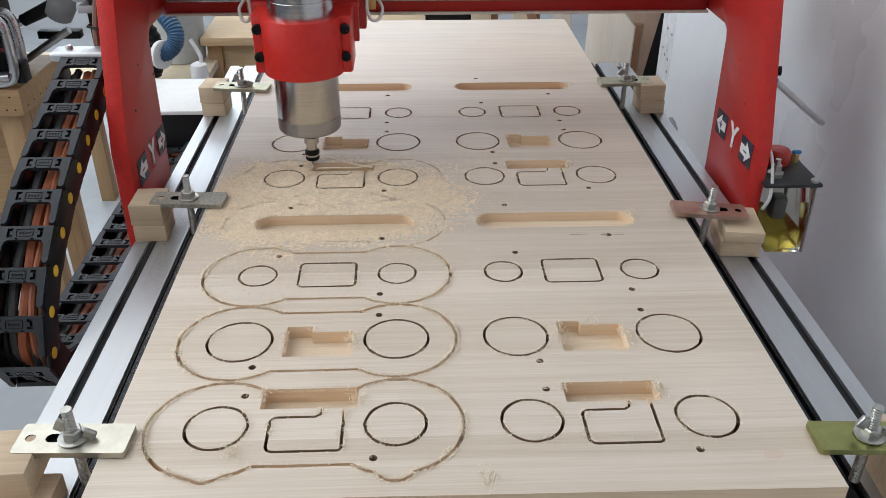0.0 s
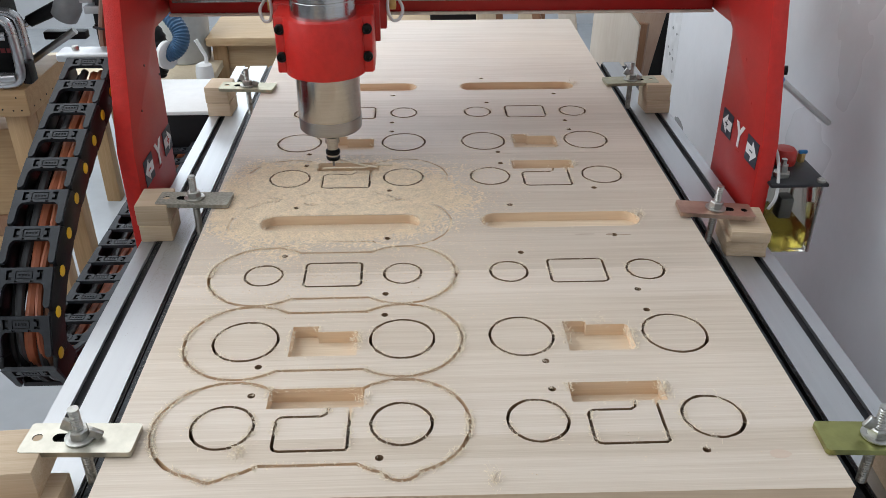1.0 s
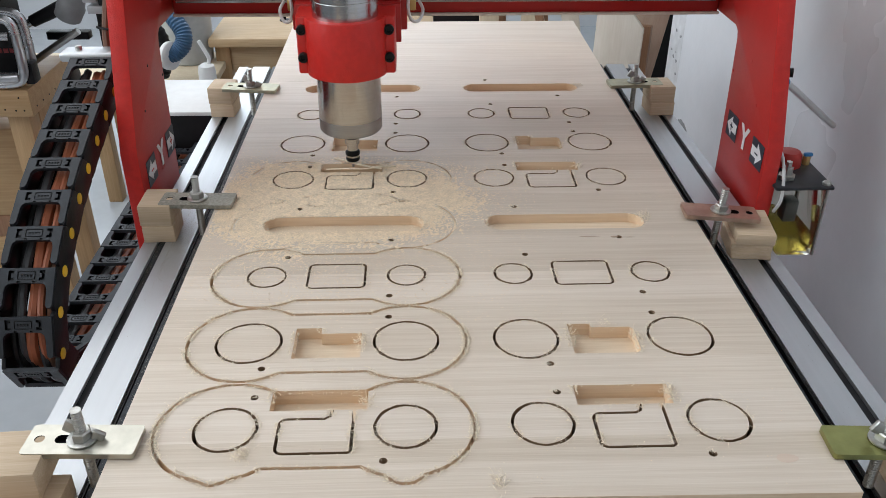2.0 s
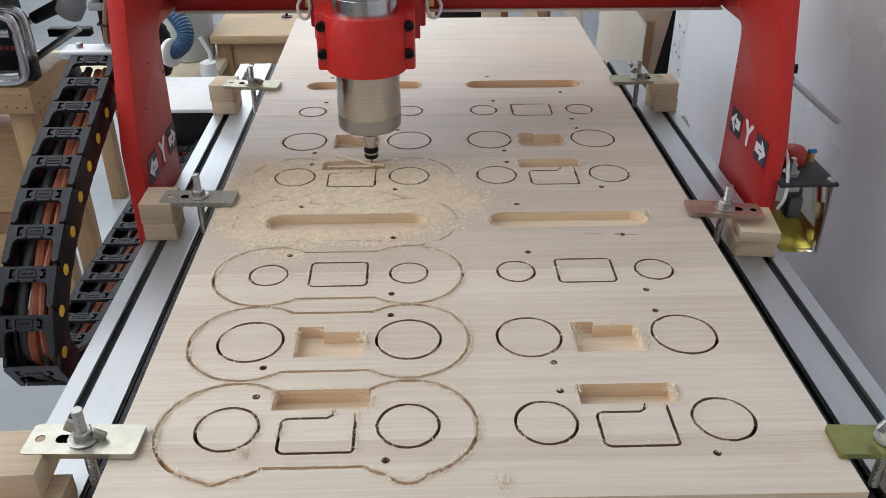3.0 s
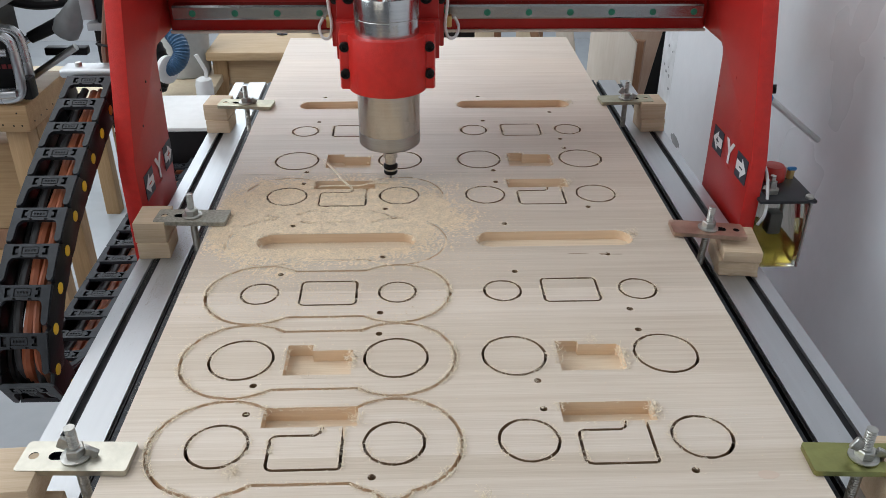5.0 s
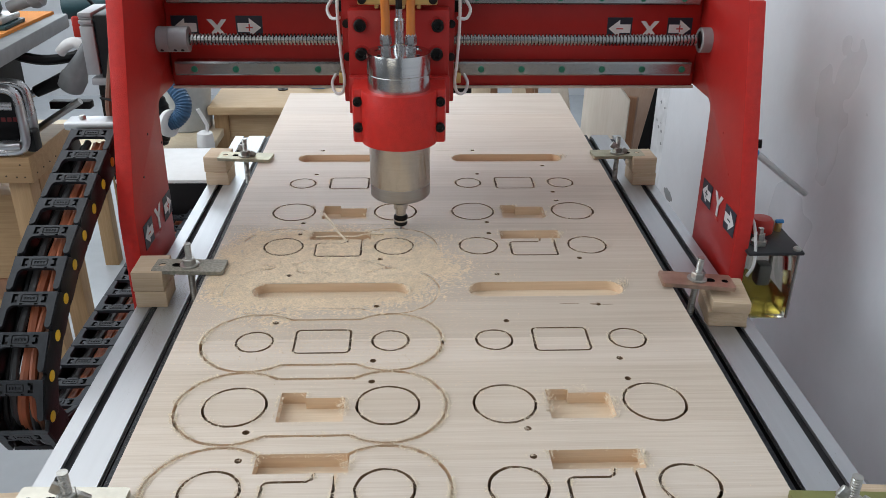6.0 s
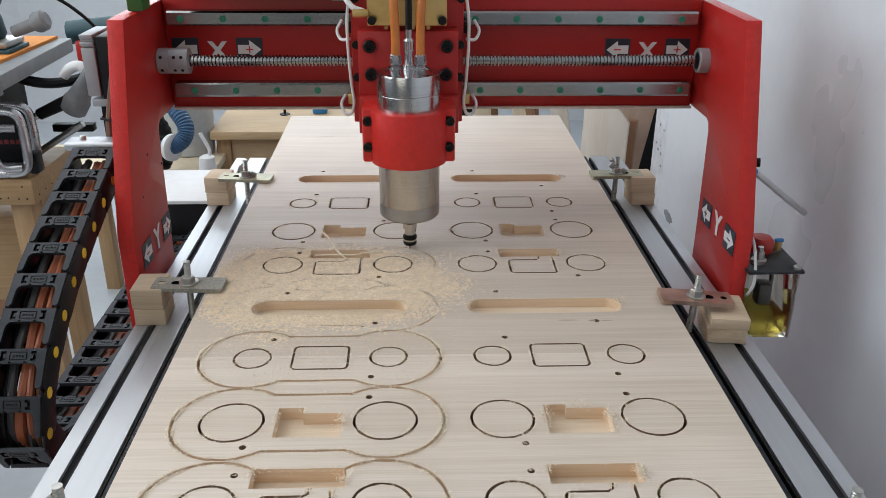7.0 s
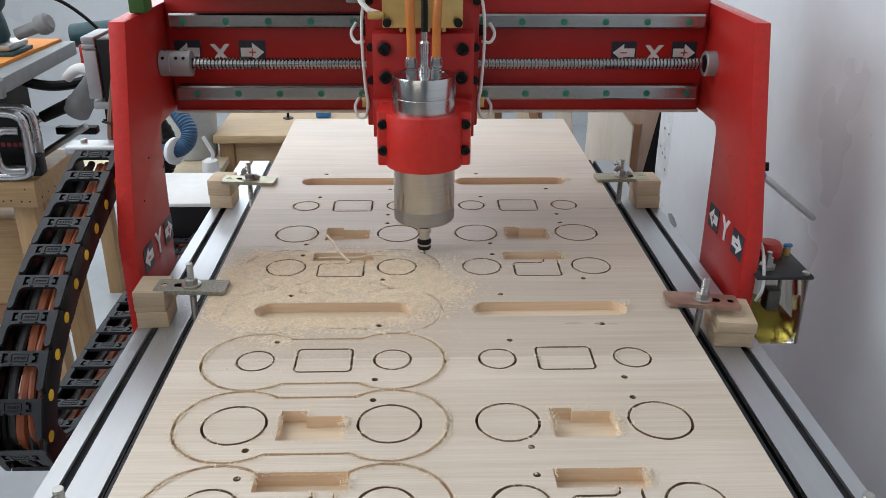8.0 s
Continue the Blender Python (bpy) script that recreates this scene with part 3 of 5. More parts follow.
# a resin stain and two small knots are inlays a hair above the face
M_KNOT = timber("brown knot wood", (0.44, 0.32, 0.23), (0.34, 0.23, 0.15), "x", 120, 0.5)
M_RESIN = timber("pinkish resin stain", (0.71, 0.565, 0.455), (0.66, 0.505, 0.395), "x", 60, 0.5)
for x, y, rx, ry, mt, lab in ((0.238, 0.0365, 0.0085, 0.0048, M_RESIN, "faint pinkish resin stain"), (0.1770, 0.3860, 0.0042, 0.0020, M_KNOT, "small brown knot"),
                              (0.1490, 0.3875, 0.0120, 0.0007, M_KNOT, "thin brown crack"), (0.1930, 0.3848, 0.0080, 0.0006, M_KNOT, "thin brown crack")):
    bm = lathe(bmesh.new(), [(0.8, 0.00025), (1.0, 0.00012), (1.0, 0.0)], (0, 0, 0), "z", 20)
    for q in bm.verts:
        k = 1 + 0.05 * math.sin(3 * math.atan2(q.co.y, q.co.x) + 60 * x)
        q.co.x, q.co.y = q.co.x * rx * k, q.co.y * ry * k
    part("knot", bm, mt, panel, lab, pose(x, y, 0))

rng = random.Random(5)


def depth_at(x, y):
    x, y = np.asarray(x, float), np.asarray(y, float)
    d = np.zeros(len(x))
    for loops, dd in cuts:
        s = np.zeros(len(x), bool)
        for lp in loops:
            q = np.asarray(lp)
            near = (x > q[:, 0].min()) & (x < q[:, 0].max()) & (y > q[:, 1].min()) & (y < q[:, 1].max())
            if near.any():
                h = np.zeros(len(x), bool)
                h[near] = inside(lp, x[near], y[near])
                s ^= h
        d[s] = np.maximum(d[s], dd)
    return d


def fibres(name, spots, mat, label, seed):
    """Loose curled fibres: each is a bent ribbon of three quads. spots: x, y, z, length, width, lift."""
    r = random.Random(seed)
    v, f = [], []
    for x, y, z, ln, w, lift in spots:
        a, bend = r.uniform(0, 6.283), r.uniform(-1.4, 1.4)
        k = len(v)
        px, py = x, y
        for i in range(4):
            t = i / 3
            h = z + 0.0002 + lift * math.sin(t * r.uniform(1.2, 2.6))
            c, s = math.cos(a), math.sin(a)
            v += [(px - s * w, py + c * w, h), (px + s * w, py - c * w, h + w * 0.8)]
            px, py, a = px + c * ln / 3, py + s * ln / 3, a + bend / 3
        f += [(k + 2 * i, k + 2 * i + 1, k + 2 * i + 3, k + 2 * i + 2) for i in range(3)]
    me = bpy.data.meshes.new(name)
    me.from_pydata(v, [], f)
    me.materials.append(mat)
    return tagged(new(name, me), label, "wood fibres", kind="stuff")


spots = []
for line, amount in burr_lines:
    p = np.asarray(line)
    for (x0, y0), (x1, y1) in zip(p, p[1:]):
        seg = math.hypot(x1 - x0, y1 - y0)
        for _ in range(int(seg * 1500 * amount * 3.0 * (0.10 + 0.90 * abs(y1 - y0) / max(seg, 1e-9)) + rng.random())):
            t = rng.random()
            x, y = x0 + (x1 - x0) * t, y0 + (y1 - y0) * t
            clump = noise.noise(Vector((x * 60, y * 60, 3.0))) + 0.12 * amount
            if clump < 0.10:
                continue
            side_off = rng.choice((-1, 1)) * (GW / 2 + abs(rng.gauss(0, 0.0011)))
            x, y = x - side_off * (y1 - y0) / seg, y + side_off * (x1 - x0) / seg
            big = rng.random() < 0.025
            spots.append((x, y, ZB, rng.uniform(0.003, 0.008) if big else rng.uniform(0.0007, 0.0028), rng.uniform(0.00010, 0.00026),
                          rng.uniform(0.0006, 0.0035) if big else rng.uniform(0.0002, 0.0012)))
# tufts at the ends of cuts and a few curls on the open face
for x, y, many in ((XR + 0.041, Y0 + 0.034, 70), (XR + 0.094, Y0 + PITCH * 3 + 0.008, 60), (XL + 0.094, Y0 + PITCH * 3, 35), (XR + 0.095, Y0 + PITCH * 3 + PERIOD, 45),
                   (XL + 0.041, Y0 + 0.03, 40), (XR + 0.041, Y0 + PERIOD + 0.034, 40), (XL + 0.042, Y0 + PERIOD + 0.034, 40), (0.012, 0.018, 45), (0.024, 0.006, 0),
                   (XL - 0.055, Y0 - 0.028, 60), (XR - 0.032, Y0 + PITCH, 40), (XR + 0.034, Y0 + PITCH, 30), (XL + 0.033, Y0 + PITCH, 30), (XR + 0.005, Y0 + PITCH + 0.022, 20)):
    for _ in range(int(many * 1.6)):
        spots.append((x + rng.gauss(0, 0.004), y + rng.gauss(0, 0.005), ZB, rng.uniform(0.0015, 0.0055), rng.uniform(0.00010, 0.00024), rng.uniform(0.0004, 0.0040)))
fibres("wood_fibres", spots, M_FIBRE, "torn pale wood fibres along the milled edges", 3)


# ---- sawdust ----
def dustiness(x, y):
    """How thick the sawdust lies: widest round the cut that is in work, thinning towards the rest."""
    cy = rows_y[4]
    a = math.exp(-(abs((x + 0.150) / 0.160) ** 3 + abs((y - (cy - 0.060)) / 0.122) ** 3))
    b = 0.75 * math.exp(-(((x + 0.04) / 0.10) ** 2 + ((y - (cy - 0.045)) / 0.10) ** 2))
    c = 0.55 * math.exp(-(((x + 0.20) / 0.09) ** 2 + ((y - (cy - 0.17)) / 0.06) ** 2))
    return min(1.0, max(a, b, c))


soft_lines = [np.asarray(lp) for loops, dd in cuts if dd == 0.0026 for lp in loops]
groove_cells = {(round(p[0] / 0.0016), round(p[1] / 0.0016)) for lp in soft_lines for a, b in zip(lp, np.roll(lp, -1, 0)) for p in [a + (b - a) * k / 6 for k in range(6)]}


def groove_near(x, y):
    """A finer trace where a shallow contour runs under the dust, broken here and there."""
    return (round(x / 0.0016), round(y / 0.0016)) in groove_cells and noise.noise(Vector((x * 45, y * 45, 2.0))) > -0.05


step = 0.0016
gx = np.arange(-0.284, 0.06, step)
gy = np.arange(0.31, 0.66, step)
verts, faces = [], []
nx, ny = len(gx), len(gy)
for y in gy:
    for x in gx:
        lump = noise.noise(Vector((x * 120, y * 120, 0.0))) * 0.35 + noise.noise(Vector((x * 330, y * 330, 5.0))) * 0.7 + noise.noise(Vector((x * 35, y * 35, 9.0))) * 0.25 + rng.uniform(-0.45, 0.45)
        verts.append((x + rng.uniform(-0.0007, 0.0007), y + rng.uniform(-0.0007, 0.0007), ZB - 0.0007 + 0.0020 * (dustiness(x, y) * 0.95 + 0.36 * lump - 0.13) - (0.0016 if groove_near(x, y) else 0.0)))
mid = [(gx[i] + step / 2, gy[j] + step / 2) for j in range(ny - 1) for i in range(nx - 1)]
dep = depth_at([p[0] for p in mid], [p[1] for p in mid])
for k, dd in enumerate(dep):     # the layer thins out at the rims of the cuts
    if dd >= 0.003:
        j, i = divmod(k, nx - 1)
        for n in (j * nx + i, j * nx + i + 1, (j + 1) * nx + i + 1, (j + 1) * nx + i):
            verts[n] = (verts[n][0], verts[n][1], min(verts[n][2], ZB + 0.00005))
for k, dd in enumerate(dep):
    j, i = divmod(k, nx - 1)
    q = [j * nx + i, j * nx + i + 1, (j + 1) * nx + i + 1, (j + 1) * nx + i]
    if dd < 0.003 and max(verts[n][2] for n in q) > ZB - 0.0002:
        faces.append(q)
me = bpy.data.meshes.new("sawdust_layer")
me.from_pydata(verts, [], faces)
me.materials.append(M_DUST)
me.shade_smooth()
tagged(new("sawdust_layer", me), "thin layer of yellowish sawdust on the panel", "sawdust", kind="stuff")

r = random.Random(11)
v, f = [], []


def flake(x, y, z, s):
    k = len(v)
    a = r.uniform(0, 6.283)
    for i in range(3):
        b = a + 2.09 * i + r.uniform(-0.4, 0.4)
        v.append((x + s * math.cos(b), y + s * math.sin(b), z + r.uniform(0, 0.9) * s))
    v.append((x + r.uniform(-0.3, 0.3) * s, y + r.uniform(-0.3, 0.3) * s, z + s * r.uniform(0.4, 1.0)))
    f.extend([(k, k + 1, k + 3), (k + 1, k + 2, k + 3), (k + 2, k, k + 3)])


px, py, ps = [], [], []
while len(px) < 60000:
    x, y = r.uniform(-0.284, 0.10), r.uniform(0.22, 0.68)
    if r.random() < dustiness(x, y) * 0.9 + 0.022:
        px.append(x), py.append(y), ps.append(r.uniform(0.00025, 0.00062) * (1.6 if r.random() < 0.08 else 1))
for i in range(900):
    px.append(r.uniform(-0.28, 0.28)), py.append(r.uniform(0.01, 1.2)), ps.append(r.uniform(0.0003, 0.0008))
for i in range(1500):     # crumbs by the first rows
    px.append(r.gauss(XL, 0.065)), py.append(r.uniform(0.26, 0.36)), ps.append(r.uniform(0.0004, 0.0010))
for x, y, s, dd in zip(px, py, ps, depth_at(px, py)):
    if -0.284 < x < 0.284:
        flake(x, y, ZB - dd + (0.0005 * dustiness(x, y) if dd == 0 else 0), s)
me = bpy.data.meshes.new("sawdust_flakes")
me.from_pydata(v, [], f)
me.materials.append(M_DUST)
tagged(new("sawdust_flakes", me), "scattered pale sawdust flakes", "sawdust", kind="stuff")

# dust on the left rail and in the gap beside the panel
v, f = [], []
for i in range(6500):
    y = min(0.9, max(0.25, r.gauss(0.45, 0.055)))
    x = r.uniform(-0.343, -0.322) if r.random() < 0.75 else r.uniform(-0.375, -0.353)
    flake(x, y, ZR, r.uniform(0.00022, 0.0005))
for i in range(7000):
    flake(r.uniform(-0.315, -0.287), min(1.1, max(0.0, r.gauss(0.55, 0.2))), ZB - 0.046, r.uniform(0.0003, 0.0007))
for i in range(300):
    flake(r.uniform(0.323, 0.374), r.uniform(0.05, 0.9), ZR, r.uniform(0.0002, 0.0004))
me = bpy.data.meshes.new("rail_dust")
me.from_pydata(v, [], f)
me.materials.append(material("grey dust", (0.34, 0.31, 0.27), 0.95, scale=600, vary=0.3))
tagged(new("rail_dust", me), "grey dust lying on the rails", "dust", kind="stuff")

# two shavings over the pocket
bm = bmesh.new()
tube(bm, [(-0.033, 0.0, 0.004), (-0.012, 0.0012, 0.0015), (0.012, -0.0008, 0.0), (0.033, 0.0006, -0.001)], 0.0015, 5, 5)
long_sliver = tagged(new("wood_sliver", finish(bm, "wood_sliver", M_FIBRE)), "long thin wood sliver lying across a pocket", "wood sliver")
long_sliver.matrix_basis = pose(-0.123, 0.582, ZB + 0.003, 0, 0, -21)
bm = bmesh.new()
tube(bm, [(-0.045, 0.002, 0.0015), (-0.022, -0.003, 0.004), (0.002, -0.005, 0.004), (0.012, -0.004, 0.004), (0.022, 0.003, 0.003), (0.046, 0.005, 0.0015)], 0.0010, 5, 6)
thin_sliver = tagged(new("wood_sliver", finish(bm, "wood_sliver", M_FIBRE)), "curled thin wood sliver lying over a pocket", "wood sliver")
thin_sliver.matrix_basis = pose(-0.118, 0.571, ZB, 0, 0, 3)


# ---- clamps ----
def clamp(x, y, side, mat, yaw, label, bolt_mat=None, wing=True, tilt=0.0):
    """A slotted plate pressed on the panel by a threaded bolt with a nut; side is -1 at the left rail."""
    c = thing("hold_down_clamp", x, y, ZB, label, "clamp", "clamps along the panel")
    c.matrix_basis = pose(x, y, ZB, 0, tilt, yaw)
    out = round_rect(-0.044, 0.044, -0.0165, 0.0165, 0.003)
    s = side
    holes = [([round_rect(min(s * -0.006, s * 0.022), max(s * -0.006, s * 0.022), -0.0047, 0.0047, 0.0046)], 0.0048), ([ring(s * 0.034, 0, 0.004, 16)], 0.0048)]
    plate = slab("plate", out, holes, 0.005, [mat, M_DARKBOLT], c)
    plate.matrix_basis = pose(0, 0, 0.0062)
    bm = bmesh.new()
    prof = []
    for i in range(64):
        h = -0.043 + i * 0.00125
        prof.append((0.0044 if i % 2 else 0.0038, h))
    part("bolt", lathe(bm, prof, (0, 0, 0), "z", 14), bolt_mat or M_BOLT, c, "threaded steel stud")
    part("washer", lathe(bmesh.new(), [(0.0115, 0.0064), (0.0120, 0.0070), (0.0120, 0.0080), (0.0110, 0.0084)], (0, 0, 0), "z", 28), M_BOLT, c)
    nut = part("nut", lathe(bmesh.new(), [(0.0078, 0.0084), (0.0082, 0.0092), (0.0082, 0.0150), (0.0070, 0.0162)], (0, 0, 0), "z", 6), M_BOLT, c)
    if wing:
        for s2 in (-1, 1):
            bm = boxed(-0.0022, 0.0022, 0.006, 0.016, 0.0, 0.011, 0.0012, 2, pose(0, 0, 0.0095, 28 if s2 > 0 else -28, 0, 90 if s2 > 0 else -90))
            part("wing", bm, M_BOLT, nut)
    return c


clamp(-0.3095, 0.0675, -1, M_ZINC, -2, "shiny zinc clamp plate with wing nut holding the panel's corner")
clamp(-0.3095, 0.481, -1, M_DUSTZINC, -3, "dusty clamp plate with a threaded stud on two wood blocks", wing=False)
clamp(-0.310, 0.880, -1, M_BRASSY, -6, "brassy clamp plate with wing nut beside the far pockets")
clamp(0.316, 0.888, 1, M_BRASSY, 2, "brassy clamp plate with wing nut on stacked wood blocks")
clamp(0.312, 0.433, 1, M_RUSTZINC, -4, "worn reddish clamp plate with a tall stud", wing=False, tilt=3.0)
clamp(0.3175, 0.047, 1, M_GREENZINC, -3, "greenish zinc clamp plate with a thick stud")


def block(x0, x1, y0, y1, z0, z1, label, yaw=0.0, rough=False):
    cx, cy = (x0 + x1) / 2, (y0 + y1) / 2
    bm = boxed(x0 - cx, x1 - cx, y0 - cy, y1 - cy, 0, z1 - z0, 0.0012)
    if rough:
        bmesh.ops.subdivide_edges(bm, edges=bm.edges[:], cuts=5, use_grid_fill=True)
        for q in bm.verts:
            if q.co.y < -(y1 - y0) * 0.3:
                q.co += Vector((noise.noise(q.co * 90), noise.noise(q.co * 90 + Vector((5, 1, 2))) * 1.4, 0)) * 0.0025
    ob = new("wood_block", finish(bm, "wood_block", M_BLOCK))
    ob.matrix_basis = pose(cx, cy, z0, 0, 0, yaw)
    return tagged(ob, label, "wood block", "blocks under the clamps")


for x0, x1, y0, yw in ((-0.377, -0.339, 0.462, 2), (-0.377, -0.339, 0.872, -3), (0.339, 0.379, 0.862, 3)):
    block(x0, x1, y0, y0 + 0.047, ZR, ZR + 0.0215, "small sawn softwood block lying on the rail", yw)
    block(x0 - 0.001, x1 - 0.001, y0 + 0.001, y0 + 0.049, ZR + 0.0217, ZR + 0.0485, "small sawn softwood block stacked under a clamp", yw - 1.5)
block(0.326, 0.373, 0.402, 0.462, ZR, ZR + 0.020, "thick splintered softwood block on the rail", -7, True)
block(0.330, 0.375, 0.400, 0.466, ZR + 0.0202, ZR + 0.034, "thick softwood block with a broken end", -8)
block(-0.386, -0.336, 0.030, 0.080, ZR + 0.0202, ZR + 0.0485, "sawn softwood block under the front clamp", 3)
block(-0.44, -0.322, -0.30, 0.060, ZR, ZR + 0.020, "long softwood board lying across the rail", 0)
block(0.333, 0.372, 0.020, 0.072, ZR, ZR + 0.0485, "softwood block under the greenish clamp", -4)

# ---- gantry: local y = 0 is the spindle's axis ----
gantry = thing("router_gantry", 0, 0.595, 0, "red painted steel router gantry with rails, ball screw and spindle", "gantry")
LEG = [(0.003, 1.107), (-0.077, 0.8515), (-0.077, 0.640), (-0.055, 0.610), (0.076, 0.610), (0.078, 0.80), (0.0815, 0.89), (0.084, 0.942), (0.088, 0.951), (0.097, 0.956), (0.30, 0.956), (0.30, 1.109)]
LEG_X = {-1: (-0.4025, -0.3820), 1: (0.3885, 0.4090)}
for s in (-1, 1):
    bm = prism(bmesh.new(), LEG, "x", *LEG_X[s], 0.0012)
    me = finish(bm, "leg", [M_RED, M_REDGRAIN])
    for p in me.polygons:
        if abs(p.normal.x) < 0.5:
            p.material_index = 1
    leg = new("leg", me)
    leg.parent = gantry
    tagged(leg, "red enamelled steel leg plate with an axis sign")
    # a slider under the leg on the outer face of the rail
    part("slider", boxed(min(s * 0.3815, s * 0.3835), max(s * 0.3815, s * 0.3835), -0.05, 0.08, 0.66, 0.72), M_BLACK, leg)
    for y, z in ((0.02, 0.93), (-0.02, 0.885), (0.075, 0.90)):
        part("screw_head", lathe(bmesh.new(), [(0.0017, 0), (0.0017, 0.0008), (0.0010, 0.0010)], (-0.3820, y, z) if s < 0 else (0.3876, y, z), "x", 10), M_DARKBOLT if s < 0 else M_RED, leg)
part("beam", boxed(-0.3818, 0.3883, 0.172, 0.296, 0.953, 1.165, 0.003), M_RED, gantry, "red enamelled steel cross beam")
part("beam_flange", boxed(-0.3818, 0.3883, 0.166, 0.1715, 0.9515, 0.9555, 0.001), M_CREAM, gantry, "bare cream edge strip")
for z, x_first in ((0.9845, -0.3435), (1.0855, -0.3525)):
    bm = prism(bmesh.new(), [(0.1715, z - 0.010), (0.153, z - 0.010), (0.1505, z - 0.0075), (0.1505, z + 0.0075), (0.153, z + 0.010), (0.1715, z + 0.010)], "x", -0.371, 0.376)
    lr = part("linear_rail", bm, M_RAIL, gantry, "steel linear guide rail with green plugs")
    for i in range(13):
        x = x_first + i * 0.0588
        part("rail_plug", lathe(bmesh.new(), [(0.0047, 0), (0.0047, -0.0007), (0.004, -0.001)], (x, 0.1505, z - 0.0005), "y", 16), M_GREEN, lr)
prof = []
for i in range(143):
    h = -0.345 + i * 0.005
    prof += [(0.0082, h), (0.0082, h + 0.0020), (0.0054, h + 0.0027), (0.0054, h + 0.0044)]
ball_screw = part("ball_screw", lathe(bmesh.new(), prof, (0, 0, 0), "x", 14), M_SCREW, gantry, "steel ball screw", pose(0, 0.126, 1.032))
bm = lathe(bmesh.new(), [(0.0165, -0.3817), (0.0175, -0.3807), (0.0175, -0.3665), (0.0168, -0.3660), (0.0168, -0.3650), (0.0175, -0.3645), (0.0175, -0.3395), (0.0160, -0.3390)], (0, 0, 0), "x", 28)
coup = part("coupling", bm, M_BRUSHEDEND, ball_screw, "silver clamping shaft coupling with set screws")
for x in (-0.375, -0.357, -0.347):
    for a in (0.45, -0.65):
        bm = rod(bmesh.new(), (x, -0.0165 * math.cos(a), 0.0165 * math.sin(a)), (x, -0.0178 * math.cos(a), 0.0178 * math.sin(a)), 0.0024, 8)
        part("set_screw", bm, M_DARKBOLT, coup)
part("bearing", lathe(bmesh.new(), [(0.0125, 0.3765), (0.0125, 0.3735), (0.0165, 0.3735), (0.0175, 0.3745), (0.0175, 0.3882), (0.010, 0.3882)], (0, 0.126, 1.032), "x", 28), M_BRUSHEDEND, gantry, "grey bearing ring")


part("bearing_seal", lathe(bmesh.new(), [(0.0085, 0.3745), (0.0124, 0.3748), (0.0124, 0.3764), (0.0085, 0.3764)], (0, 0.126, 1.032), "x", 24), M_BLACK, gantry)


def sign(parent, at, letter, flip, size=1.0, tall=0.037, drop=0.0):
    """Two black squares with white arrows, a plus and a minus, and the axis letter between them. Local x runs along the sign, z is up, -y faces out."""
    h = 0.0145 * size

    def plate2(name, pts, mat, d0, d1):
        return part(name, prism(bmesh.new(), pts, "y", -d1, -d0), mat, parent, at=at)
    for s, mark in ((-1, "+" if flip else "-"), (1, "-" if flip else "+")):
        cx = s * 0.040 * size
        plate2("sign_square", [(cx - 0.0165 * size, -h), (cx + 0.0165 * size, -h), (cx + 0.0165 * size, h), (cx - 0.0165 * size, h)], M_SIGNDARK, 0.0, 0.0005)
        pts = [(-0.0145, -0.0055), (0.0, -0.0055), (0.0, -0.0115), (0.0145, 0.0), (0.0, 0.0115), (0.0, 0.0055), (-0.0145, 0.0055)]
        pts = [(cx + s * x * size, z * size) for x, z in (pts if s > 0 else pts)]
        plate2("sign_arrow", pts, M_SIGNWHITE, 0.0006, 0.0010)
        mcol = M_SIGNDARK if flip else M_REDCAP
        plate2("sign_mark", [(cx - 0.0045 * size, -0.0008 * size), (cx + 0.0045 * size, -0.0008 * size), (cx + 0.0045 * size, 0.0008 * size), (cx - 0.0045 * size, 0.0008 * size)], mcol, 0.0011, 0.0014)
        if mark == "+":
            plate2("sign_mark", [(cx - 0.0008 * size, -0.0045 * size), (cx + 0.0008 * size, -0.0045 * size), (cx + 0.0008 * size, 0.0045 * size), (cx - 0.0008 * size, 0.0045 * size)], mcol, 0.0012, 0.0015)
    cu = bpy.data.curves.new("axis_letter", "FONT")
    cu.body, cu.size, cu.align_x, cu.align_y, cu.extrude, cu.offset = letter, tall * size, "CENTER", "CENTER", 0.0003, 0.0012
    cu.materials.append(M_SIGNWHITE)
    ob = new("axis_letter", cu)
    ob.parent = parent
    ob.matrix_basis = at @ pose(0, -0.0006, 0.0005 - drop, 90)
    for i in range(4):      # a line of small writing
        plate2("small_writing", [(-0.006 + i * 0.0035, -0.0165 * size), (-0.0036 + i * 0.0035, -0.0165 * size), (-0.0036 + i * 0.0035, -0.0140 * size), (-0.006 + i * 0.0035, -0.0140 * size)], M_REDCAP, 0.0, 0.0004)


sign(gantry, pose(-0.3095, 0.1716, 1.039), "X", False, 1.14, 0.030, 0.0035)
sign(gantry, pose(0.3135, 0.1716, 1.0385), "X", False, 1.10, 0.030, 0.0035)
# on the inner faces of the legs the signs run along y
sign(gantry, pose(-0.3817, 0.012, 0.812, 0, 0, 90), "Y", False, 1.18)
sign(gantry, pose(0.3882, -0.004, 0.832, 0, 0, -90), "Y", True, 1.18)

